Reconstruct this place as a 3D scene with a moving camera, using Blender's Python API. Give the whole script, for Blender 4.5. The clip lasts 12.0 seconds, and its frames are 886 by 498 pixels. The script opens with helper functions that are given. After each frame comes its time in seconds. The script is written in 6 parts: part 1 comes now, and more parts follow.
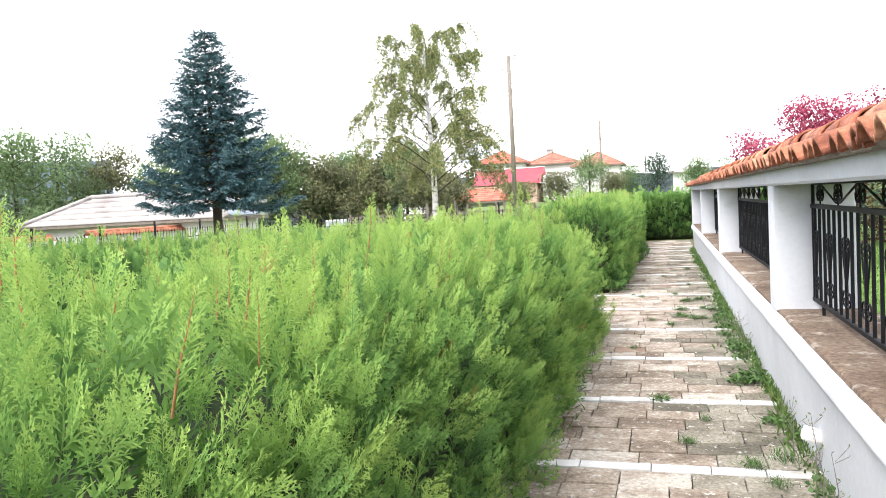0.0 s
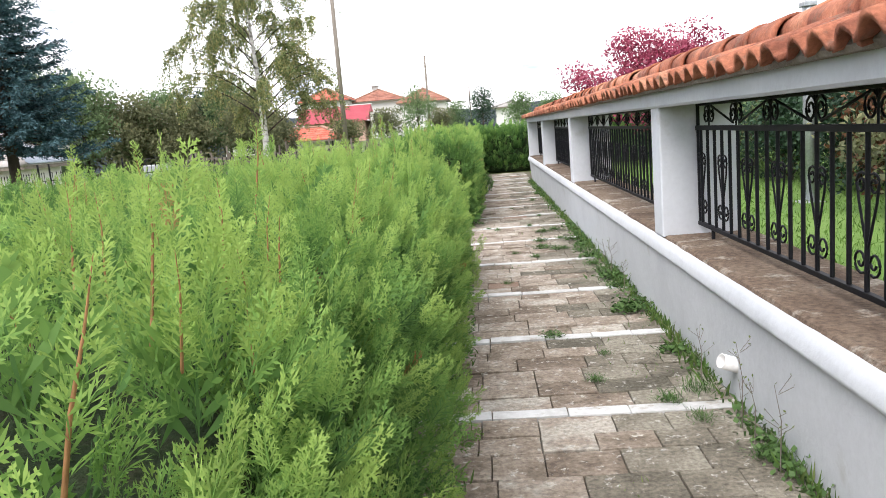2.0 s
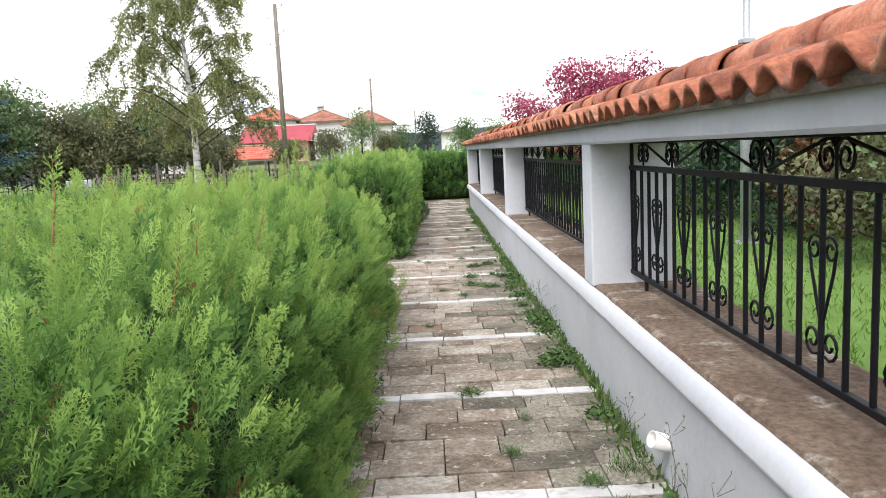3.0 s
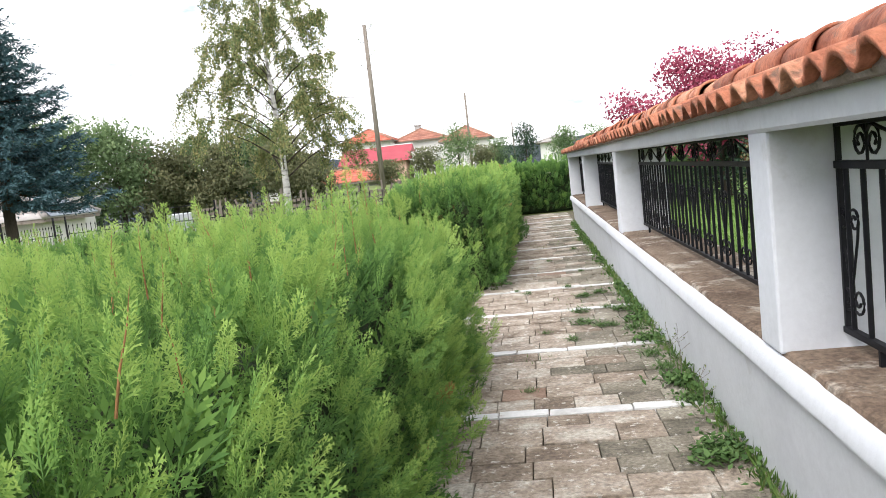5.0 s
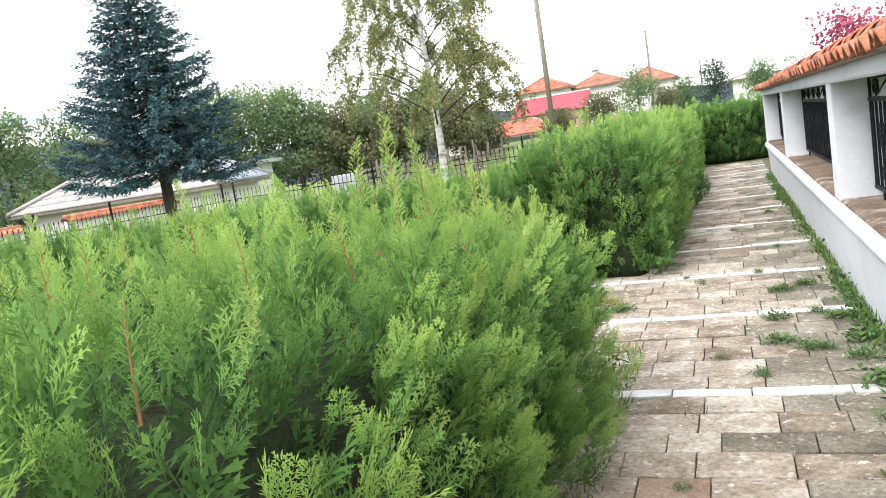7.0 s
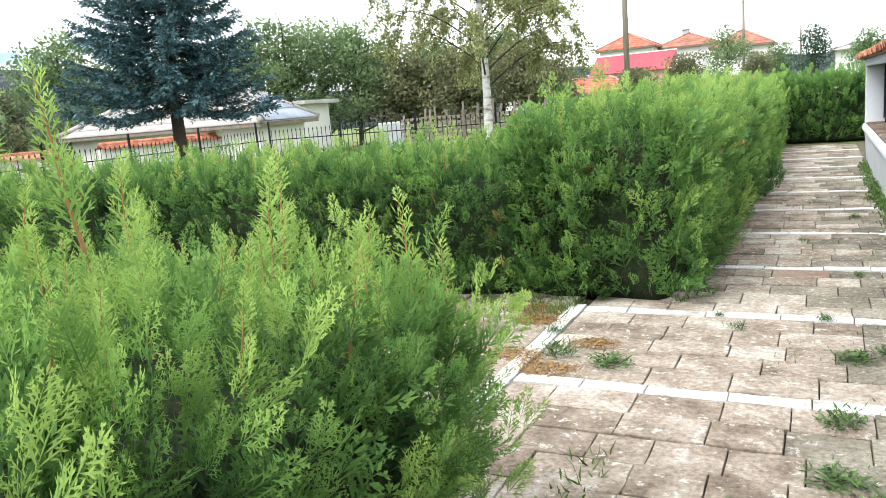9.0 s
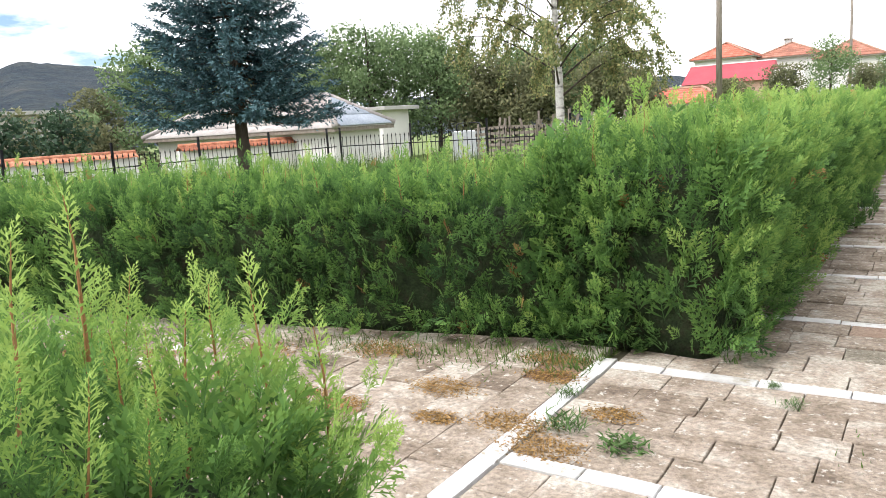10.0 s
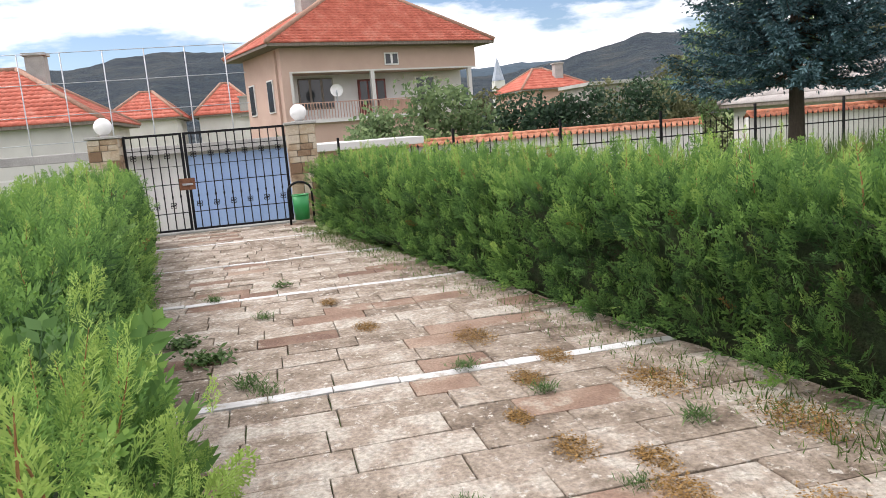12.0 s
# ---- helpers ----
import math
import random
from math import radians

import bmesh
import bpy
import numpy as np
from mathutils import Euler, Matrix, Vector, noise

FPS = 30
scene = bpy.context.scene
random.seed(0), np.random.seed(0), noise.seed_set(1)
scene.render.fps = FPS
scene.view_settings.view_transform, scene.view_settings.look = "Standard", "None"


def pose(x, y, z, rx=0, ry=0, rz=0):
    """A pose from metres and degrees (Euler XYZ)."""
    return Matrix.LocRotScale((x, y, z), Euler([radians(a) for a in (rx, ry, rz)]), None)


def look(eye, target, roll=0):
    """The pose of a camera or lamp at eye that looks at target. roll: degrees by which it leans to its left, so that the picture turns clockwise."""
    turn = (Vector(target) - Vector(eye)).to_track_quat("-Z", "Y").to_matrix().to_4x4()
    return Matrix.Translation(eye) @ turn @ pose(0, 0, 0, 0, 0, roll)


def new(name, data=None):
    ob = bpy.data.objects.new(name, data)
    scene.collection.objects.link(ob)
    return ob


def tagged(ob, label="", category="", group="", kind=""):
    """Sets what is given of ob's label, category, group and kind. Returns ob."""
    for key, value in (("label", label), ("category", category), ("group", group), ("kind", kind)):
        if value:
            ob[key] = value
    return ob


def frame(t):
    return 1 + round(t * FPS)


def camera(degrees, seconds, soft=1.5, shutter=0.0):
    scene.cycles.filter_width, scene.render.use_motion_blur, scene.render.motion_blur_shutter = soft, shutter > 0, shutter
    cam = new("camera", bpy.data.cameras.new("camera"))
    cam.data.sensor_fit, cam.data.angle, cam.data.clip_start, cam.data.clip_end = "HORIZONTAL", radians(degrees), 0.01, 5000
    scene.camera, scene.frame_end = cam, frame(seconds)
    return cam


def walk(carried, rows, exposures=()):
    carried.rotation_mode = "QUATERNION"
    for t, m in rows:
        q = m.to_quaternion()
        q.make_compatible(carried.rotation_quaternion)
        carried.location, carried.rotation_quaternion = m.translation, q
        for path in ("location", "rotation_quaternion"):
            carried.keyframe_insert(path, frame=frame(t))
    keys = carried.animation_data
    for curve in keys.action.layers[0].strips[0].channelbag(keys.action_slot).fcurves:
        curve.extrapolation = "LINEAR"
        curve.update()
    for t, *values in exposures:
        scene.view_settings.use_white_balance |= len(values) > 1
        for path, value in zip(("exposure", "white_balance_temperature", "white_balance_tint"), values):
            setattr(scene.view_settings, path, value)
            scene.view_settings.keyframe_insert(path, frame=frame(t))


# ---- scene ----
cam = camera(61.2, 12.0, soft=0.9)
PATH = [
    (0, (0.52, 0.241, 1.558), (-0.045, 2.155, 1.438), -3.1),
    (0.5, (0.378, 0.365, 1.543), (0.037, 2.33, 1.381), -2.9),
    (1, (0.286, 0.516, 1.554), (0.009, 2.487, 1.362), -3.1),
    (1.5, (0.172, 0.625, 1.526), (-0.062, 2.596, 1.277), -3.0),
    (2, (0.064, 0.742, 1.526), (-0.064, 2.714, 1.215), -4.7),
    (2.5, (0.161, 0.995, 1.493), (0.159, 2.969, 1.174), -4.7),
    (3, (0.274, 1.339, 1.566), (0.298, 3.322, 1.306), -2.8),
    (3.5, (0.234, 1.761, 1.572), (0.195, 3.75, 1.371), -3.4),
    (3.7, (0.232, 1.913, 1.573), (0.148, 3.902, 1.386), -4.3),
    (5.3, (0.375, 3.215, 1.518), (0.043, 5.175, 1.3), -6.7),
    (5.5, (0.395, 3.409, 1.493), (-0.017, 5.351, 1.255), -6.8),
    (6, (0.475, 3.85, 1.52), (-0.069, 5.752, 1.222), -6.1),
    (6.5, (0.476, 4.38, 1.528), (-0.07, 6.278, 1.212), -6.7),
    (6.6, (0.488, 4.481, 1.548), (-0.098, 6.369, 1.246), -7.5),
    (8.3, (0.523, 6.275, 1.523), (-0.439, 8.005, 1.236), -6.6),
    (8.5, (0.561, 6.5, 1.533), (-0.405, 8.225, 1.232), -6.0),
    (9, (0.626, 7.012, 1.49), (-0.272, 8.76, 1.119), -4.9),
    (9.5, (0.631, 7.459, 1.505), (-0.191, 9.235, 1.094), -3.8),
    (10, (0.72, 7.881, 1.52), (-0.371, 9.522, 1.182), -3.7),
    (10.4, (0.7, 8.2, 1.521), (-0.655, 9.634, 1.194), -4.2),
    (10.5, (0.69, 8.275, 1.521), (-0.714, 9.669, 1.232), -2.2),
    (11, (0.603, 8.643, 1.557), (-1.098, 9.666, 1.314), -1.8),
    (11.5, (0.612, 9.016, 1.559), (-1.295, 9.574, 1.332), -3.0),
    (12, (0.575, 9.349, 1.534), (-1.349, 9.788, 1.215), -4.7),
]
walk(cam, [(t, look(eye, target, roll)) for t, eye, target, roll in PATH],
     exposures=[(0.0, 1.82, 6450, 14.5), (0.5, 1.42, 6450, 14.5), (1.5, 1.3, 6450, 14.5), (3.5, 1.15, 6450, 14.5), (6.5, 1.53, 6500, 11.5), (8.5, 1.74, 6380, 9.5), (9.5, 1.46, 6380, 9.5), (10.5, 1.44, 6750, 18.0), (12.0, 1.04, 6650, 17.0)])

# ---- sky and sun ----
SUN_AZ, SUN_EL = 148.0, 52.0          # compass turn from +y to the left, and height
world = bpy.data.worlds.new("cloudy_sky")
scene.world = world
world.use_nodes = True
nt = world.node_tree
nt.nodes.clear()


def node(tree, kind, **sets):
    n = tree.nodes.new(kind)
    for k, v in sets.items():
        n.inputs[k].default_value = v
    return n


w_out = nt.nodes.new("ShaderNodeOutputWorld")
w_sky = nt.nodes.new("ShaderNodeTexSky")
w_sky.sky_type = "NISHITA"
w_sky.sun_disc = False
w_sky.ozone_density, w_sky.dust_density = 4.0, 0.3
w_sky.sun_elevation = radians(SUN_EL)
w_sky.sun_rotation = radians(-SUN_AZ)
w_bg = node(nt, "ShaderNodeBackground", Strength=0.065)
nt.links.new(w_sky.outputs[0], w_bg.inputs[0])
w_tc = nt.nodes.new("ShaderNodeTexCoord")
w_map = nt.nodes.new("ShaderNodeMapping")
w_map.inputs["Scale"].default_value = (1.0, 1.0, 3.6)
w_map.inputs["Location"].default_value = (1.3, 2.2, 0.5)
nt.links.new(w_tc.outputs["Generated"], w_map.inputs[0])
w_n = node(nt, "ShaderNodeTexNoise", Scale=2.6, Detail=7.0, Roughness=0.55)
nt.links.new(w_map.outputs[0], w_n.inputs["Vector"])
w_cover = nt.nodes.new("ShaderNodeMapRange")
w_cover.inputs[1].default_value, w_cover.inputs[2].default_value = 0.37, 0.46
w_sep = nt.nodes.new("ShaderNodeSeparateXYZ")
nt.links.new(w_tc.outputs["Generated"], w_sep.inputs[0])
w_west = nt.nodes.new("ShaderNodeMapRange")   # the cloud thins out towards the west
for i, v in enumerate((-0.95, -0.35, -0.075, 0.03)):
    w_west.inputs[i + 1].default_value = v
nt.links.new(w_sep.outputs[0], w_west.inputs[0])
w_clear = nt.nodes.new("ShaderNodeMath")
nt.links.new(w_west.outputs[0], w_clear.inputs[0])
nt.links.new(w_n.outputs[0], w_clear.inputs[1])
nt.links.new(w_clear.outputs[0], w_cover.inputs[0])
w_n2 = node(nt, "ShaderNodeTexNoise", Scale=5.0, Detail=5.0, Roughness=0.6)
nt.links.new(w_map.outputs[0], w_n2.inputs["Vector"])
w_ramp = nt.nodes.new("ShaderNodeValToRGB")
w_ramp.color_ramp.elements[0].position, w_ramp.color_ramp.elements[0].color = 0.27, (0.50, 0.56, 0.66, 1)
w_ramp.color_ramp.elements[1].position, w_ramp.color_ramp.elements[1].color = 0.45, (0.96, 0.98, 1.0, 1)
nt.links.new(w_n2.outputs[0], w_ramp.inputs[0])
w_cloud = node(nt, "ShaderNodeBackground", Strength=0.90)
nt.links.new(w_ramp.outputs[0], w_cloud.inputs[0])
w_mix = nt.nodes.new("ShaderNodeMixShader")
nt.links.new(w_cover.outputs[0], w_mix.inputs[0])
nt.links.new(w_bg.outputs[0], w_mix.inputs[1])
nt.links.new(w_cloud.outputs[0], w_mix.inputs[2])
nt.links.new(w_mix.outputs[0], w_out.inputs[0])

sun = new("sun", bpy.data.lights.new("sun", "SUN"))
sun.data.energy, sun.data.angle, sun.data.color = 1.8, radians(34), (1.0, 0.98, 0.95)
_a, _e = radians(SUN_AZ), radians(SUN_EL)
sun.matrix_world = look((-math.sin(_a) * math.cos(_e) * 50, math.cos(_a) * math.cos(_e) * 50, math.sin(_e) * 50), (0, 0, 0))


# ---- materials ----
def mat(name, cols, scale=2.0, fine=45.0, rough=0.8, bump=0.3, depth=0.01, spec=0.3, metal=0.0, rand=0.0, grain=0.25, stretch=(1, 1, 1), patch=None):
    """Two scales of noise in world space over a ramp of base colours; rand varies alike pieces; patch = (colour, scale, from, to)."""
    m = bpy.data.materials.new(name)
    m.use_nodes = True
    t = m.node_tree
    p = t.nodes["Principled BSDF"]
    p.inputs["Roughness"].default_value = rough
    p.inputs["Specular IOR Level"].default_value = spec
    p.inputs["Metallic"].default_value = metal
    g = t.nodes.new("ShaderNodeNewGeometry")
    mp = t.nodes.new("ShaderNodeMapping")
    mp.inputs["Scale"].default_value = stretch
    t.links.new(g.outputs["Position"], mp.inputs[0])
    n1 = node(t, "ShaderNodeTexNoise", Scale=scale, Detail=6.0, Roughness=0.6)
    n2 = node(t, "ShaderNodeTexNoise", Scale=fine, Detail=5.0, Roughness=0.65)
    t.links.new(mp.outputs[0], n1.inputs["Vector"])
    t.links.new(mp.outputs[0], n2.inputs["Vector"])
    fac = n1.outputs[0]
    if rand:
        o = t.nodes.new("ShaderNodeObjectInfo")
        a = t.nodes.new("ShaderNodeMath")
        a.operation = "MULTIPLY_ADD"
        a.inputs[1].default_value, a.inputs[2].default_value = rand, -rand / 2
        t.links.new(o.outputs["Random"], a.inputs[0])
        b = t.nodes.new("ShaderNodeMath")
        t.links.new(fac, b.inputs[0])
        t.links.new(a.outputs[0], b.inputs[1])
        fac = b.outputs[0]
    ramp = t.nodes.new("ShaderNodeValToRGB")
    els = ramp.color_ramp.elements
    while len(els) < len(cols):
        els.new(0.5)
    for i, c in enumerate(cols):
        els[i].position = 0.3 + 0.4 * i / max(1, len(cols) - 1)
        els[i].color = (*c, 1)
    t.links.new(fac, ramp.inputs[0])
    col = ramp.outputs[0]
    if patch:
        n3 = node(t, "ShaderNodeTexNoise", Scale=patch[1], Detail=8.0, Roughness=0.7)
        t.links.new(mp.outputs[0], n3.inputs["Vector"])
        r = t.nodes.new("ShaderNodeMapRange")
        r.inputs[1].default_value, r.inputs[2].default_value = patch[2], patch[3]
        t.links.new(n3.outputs[0], r.inputs[0])
        mx = t.nodes.new("ShaderNodeMix")
        mx.data_type = "RGBA"
        mx.inputs[7].default_value = (*patch[0], 1)
        t.links.new(r.outputs[0], mx.inputs[0])
        t.links.new(col, mx.inputs[6])
        col = mx.outputs[2]
    hsv = t.nodes.new("ShaderNodeHueSaturation")
    mr = t.nodes.new("ShaderNodeMapRange")
    mr.inputs[1].default_value, mr.inputs[2].default_value = 0.25, 0.75
    mr.inputs[3].default_value, mr.inputs[4].default_value = 1 - grain, 1 + grain
    t.links.new(n2.outputs[0], mr.inputs[0])
    t.links.new(mr.outputs[0], hsv.inputs["Value"])
    t.links.new(col, hsv.inputs["Color"])
    t.links.new(hsv.outputs[0], p.inputs["Base Color"])
    if bump:
        bp = node(t, "ShaderNodeBump", Strength=bump, Distance=depth)
        ad = t.nodes.new("ShaderNodeMath")
        t.links.new(n1.outputs[0], ad.inputs[0])
        t.links.new(n2.outputs[0], ad.inputs[1])
        t.links.new(ad.outputs[0], bp.inputs["Height"])
        t.links.new(bp.outputs[0], p.inputs["Normal"])
    return m


def leaf_mat(name, cols, through_light=0.3, rough=0.55, clump=0.9, spread=0.35):
    """Leaf colour by the "tone" kept on each leaf (age, plus some painted light and shade) and by clump; some light
    passes through.
    """
    m = bpy.data.materials.new(name)
    m.use_nodes = True
    t = m.node_tree
    p = t.nodes["Principled BSDF"]
    p.inputs["Roughness"].default_value = rough
    p.inputs["Specular IOR Level"].default_value = 0.14
    at = t.nodes.new("ShaderNodeAttribute")
    at.attribute_name = "tone"
    g = t.nodes.new("ShaderNodeNewGeometry")
    n = node(t, "ShaderNodeTexNoise", Scale=clump, Detail=3.0)
    t.links.new(g.outputs["Position"], n.inputs["Vector"])
    a = t.nodes.new("ShaderNodeMath")
    a.operation = "MULTIPLY_ADD"
    a.inputs[1].default_value, a.inputs[2].default_value = 1.6 * spread, -0.8 * spread
    t.links.new(n.outputs[0], a.inputs[0])
    b = t.nodes.new("ShaderNodeMath")
    t.links.new(a.outputs[0], b.inputs[0])
    t.links.new(at.outputs["Fac"], b.inputs[1])
    r = t.nodes.new("ShaderNodeValToRGB")
    while len(r.color_ramp.elements) < len(cols):
        r.color_ramp.elements.new(0.5)
    for i, c in enumerate(cols):
        r.color_ramp.elements[i].position = 0.05 + 0.9 * i / (len(cols) - 1)
        r.color_ramp.elements[i].color = (*c, 1)
    t.links.new(b.outputs[0], r.inputs[0])
    t.links.new(r.outputs[0], p.inputs["Base Color"])
    tr = t.nodes.new("ShaderNodeBsdfTranslucent")
    t.links.new(r.outputs[0], tr.inputs[0])
    mx = t.nodes.new("ShaderNodeMixShader")
    mx.inputs[0].default_value = through_light
    t.links.new(p.outputs[0], mx.inputs[1])
    t.links.new(tr.outputs[0], mx.inputs[2])
    t.links.new(mx.outputs[0], t.nodes["Material Output"].inputs[0])
    return m


M_GROUND = mat("grass_soil", [(0.07, 0.10, 0.03), (0.10, 0.15, 0.04), (0.16, 0.17, 0.07)], 0.6, 30, 0.95, 0.6, 0.03, patch=((0.20, 0.16, 0.10), 0.35, 0.55, 0.68))
M_LAWN = mat("mown_lawn", [(0.07, 0.14, 0.03), (0.11, 0.20, 0.04), (0.15, 0.24, 0.06)], 0.9, 60, 0.95, 0.6, 0.03)
M_JOINT = mat("joint_soil", [(0.05, 0.045, 0.035), (0.10, 0.085, 0.06), (0.09, 0.10, 0.045)], 3, 60, 0.95, 0.6, 0.02)
M_SLAB = mat("limestone_slab", [(0.16, 0.125, 0.095), (0.25, 0.205, 0.16), (0.315, 0.265, 0.215), (0.42, 0.385, 0.33)], 4.5, 34, 0.9, 1.0, 0.018, 0.2, rand=0.30, grain=0.5, patch=((0.47, 0.44, 0.39), 15.0, 0.57, 0.63))
M_SLAB_RED = mat("reddish_slab", [(0.15, 0.095, 0.07), (0.23, 0.155, 0.115), (0.31, 0.235, 0.18)], 2.2, 55, 0.9, 0.75, 0.012, 0.2, rand=0.22, grain=0.35, patch=((0.35, 0.31, 0.25), 4.0, 0.56, 0.66))
M_SLAB_MOSS = mat("mossy_grey_slab", [(0.10, 0.092, 0.07), (0.18, 0.16, 0.125), (0.27, 0.25, 0.20)], 2.6, 42, 0.92, 0.9, 0.016, 0.2, rand=0.24, grain=0.55, patch=((0.42, 0.40, 0.36), 15.0, 0.575, 0.64))
M_MARBLE = mat("white_marble", [(0.36, 0.355, 0.34), (0.53, 0.53, 0.52), (0.62, 0.62, 0.62)], 3, 40, 0.6, 0.3, 0.006, 0.4, rand=0.15, grain=0.12, patch=((0.26, 0.23, 0.17), 4.0, 0.56, 0.66))
M_WHITE = mat("whitewash", [(0.49, 0.51, 0.54), (0.55, 0.57, 0.60), (0.58, 0.60, 0.63)], 1.3, 26, 0.85, 0.35, 0.01, 0.2, grain=0.05, patch=((0.40, 0.40, 0.375), 1.6, 0.60, 0.78))
M_LEDGE = mat("brown_ledge_mortar", [(0.095, 0.066, 0.047), (0.16, 0.115, 0.083), (0.225, 0.175, 0.13)], 2.0, 34, 0.9, 0.9, 0.016, 0.2, grain=0.55, patch=((0.36, 0.32, 0.265), 2.2, 0.55, 0.62))
M_TILE = mat("terracotta_tile", [(0.21, 0.072, 0.043), (0.40, 0.148, 0.084), (0.50, 0.245, 0.15)], 4.0, 45, 0.8, 0.7, 0.010, 0.25, rand=0.34, grain=0.35, patch=((0.17, 0.105, 0.075), 7.0, 0.54, 0.66))
M_MORTAR = mat("lime_mortar", [(0.20, 0.17, 0.14), (0.32, 0.28, 0.24)], 8, 60, 0.95, 0.8, 0.02)
M_IRON = mat("black_iron", [(0.006, 0.006, 0.008), (0.012, 0.012, 0.015)], 5, 80, 0.55, 0.15, 0.003, 0.2, grain=0.2)
M_CORE = mat("hedge_wood_shade", [(0.016, 0.030, 0.010), (0.034, 0.060, 0.020), (0.055, 0.048, 0.026)], 9, 60, 0.95, 1.0, 0.08, grain=0.6)
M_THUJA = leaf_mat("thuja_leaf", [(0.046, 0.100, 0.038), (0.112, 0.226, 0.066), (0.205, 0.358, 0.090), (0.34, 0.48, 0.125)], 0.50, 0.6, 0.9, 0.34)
M_TWIG = mat("red_brown_twig", [(0.24, 0.115, 0.048), (0.38, 0.20, 0.09)], 8, 60, 0.8, 0.2)
M_DRY = leaf_mat("dry_thuja", [(0.14, 0.085, 0.03), (0.30, 0.18, 0.065), (0.42, 0.27, 0.11)], 0.2)
M_SPRUCE = leaf_mat("blue_spruce_needles", [(0.022, 0.050, 0.056), (0.052, 0.108, 0.120), (0.105, 0.19, 0.21)], 0.1, 0.6, 1.2, 0.25)
M_BIRCH = leaf_mat("birch_leaf", [(0.12, 0.16, 0.065), (0.21, 0.26, 0.11), (0.34, 0.32, 0.14), (0.43, 0.38, 0.17)], 0.42, 0.5, 0.7, 0.25)
M_LEAF = leaf_mat("tree_leaf", [(0.095, 0.15, 0.07), (0.165, 0.24, 0.11), (0.25, 0.33, 0.15)], 0.42, 0.55, 0.35, 0.35)
M_LEAF_OLIVE = leaf_mat("olive_leaf", [(0.10, 0.11, 0.06), (0.17, 0.18, 0.095), (0.25, 0.24, 0.12)], 0.42, 0.55, 0.35, 0.35)
M_LEAF_DARK = leaf_mat("dark_leaf", [(0.022, 0.045, 0.028), (0.042, 0.08, 0.044), (0.07, 0.115, 0.06)], 0.2, 0.5, 0.5, 0.3)
M_LEAF_RED = leaf_mat("crimson_leaf", [(0.20, 0.03, 0.06), (0.38, 0.075, 0.13), (0.50, 0.20, 0.24)], 0.35, 0.5, 0.9, 0.3)
M_LEAF_RUST = leaf_mat("rust_leaf", [(0.05, 0.025, 0.015), (0.12, 0.06, 0.03), (0.20, 0.10, 0.05)], 0.25, 0.6, 0.9, 0.3)
M_GRASS = leaf_mat("grass_blade", [(0.06, 0.11, 0.03), (0.11, 0.19, 0.045), (0.22, 0.24, 0.10)], 0.35, 0.5, 1.5, 0.3)
M_LAWNBLADE = leaf_mat("lawn_blade", [(0.09, 0.17, 0.035), (0.13, 0.235, 0.05), (0.19, 0.28, 0.08)], 0.35, 0.5, 1.5, 0.3)
M_WEED = leaf_mat("weed_leaf", [(0.045, 0.09, 0.03), (0.08, 0.15, 0.045), (0.14, 0.22, 0.08)], 0.25, 0.5, 2.0, 0.3)
M_BARK = mat("dark_bark", [(0.035, 0.028, 0.022), (0.085, 0.068, 0.052)], 4, 40, 0.95, 0.9, 0.03, stretch=(1, 1, 0.3))
M_BIRCHBARK = mat("birch_bark", [(0.10, 0.09, 0.08), (0.55, 0.53, 0.50), (0.66, 0.65, 0.62)], 3.5, 30, 0.8, 0.5, 0.02, stretch=(1, 1, 2.5))
M_WOODGREY = mat("weathered_wood", [(0.13, 0.11, 0.09), (0.24, 0.21, 0.18)], 3, 50, 0.9, 0.5, 0.01, stretch=(4, 4, 0.4))
M_CONC = mat("grey_concrete", [(0.26, 0.255, 0.245), (0.36, 0.355, 0.34), (0.42, 0.41, 0.39)], 0.8, 30, 0.9, 0.4, 0.01)
M_PLASTER = mat("salmon_plaster", [(0.46, 0.33, 0.27), (0.53, 0.385, 0.32)], 0.8, 40, 0.9, 0.3, 0.01, grain=0.08)
M_PINK = mat("pink_plaster", [(0.48, 0.30, 0.24), (0.54, 0.36, 0.29)], 0.8, 40, 0.9, 0.3, 0.01, grain=0.08)
M_PALE = mat("pale_plaster", [(0.56, 0.55, 0.53), (0.65, 0.64, 0.62)], 0.7, 30, 0.9, 0.3, 0.01, grain=0.07)
M_ROOF = mat("roof_tile", [(0.32, 0.080, 0.052), (0.46, 0.125, 0.083), (0.53, 0.20, 0.145)], 1.5, 9, 0.8, 0.5, 0.02, grain=0.25)
M_ROOF_OLD = mat("old_roof_tile", [(0.20, 0.095, 0.07), (0.31, 0.135, 0.095), (0.36, 0.20, 0.15)], 1.2, 8, 0.85, 0.5, 0.02, grain=0.25)
M_CAP = mat("mortared_ridge", [(0.27, 0.15, 0.105), (0.36, 0.23, 0.17)], 2.0, 14, 0.9, 0.5, 0.02, grain=0.25)
M_SHEETRED = mat("red_sheet_roof", [(0.27, 0.03, 0.045), (0.34, 0.055, 0.07)], 0.7, 12, 0.5, 0.2, 0.01)
M_ASBESTOS = mat("grey_sheet_roof", [(0.22, 0.20, 0.19), (0.32, 0.30, 0.285), (0.39, 0.37, 0.35)], 0.9, 14, 0.85, 0.4, 0.02, grain=0.2)
M_ZINC = mat("zinc_sheet", [(0.22, 0.26, 0.31), (0.34, 0.38, 0.43)], 1.2, 14, 0.45, 0.2, 0.01, 0.5, metal=0.5)
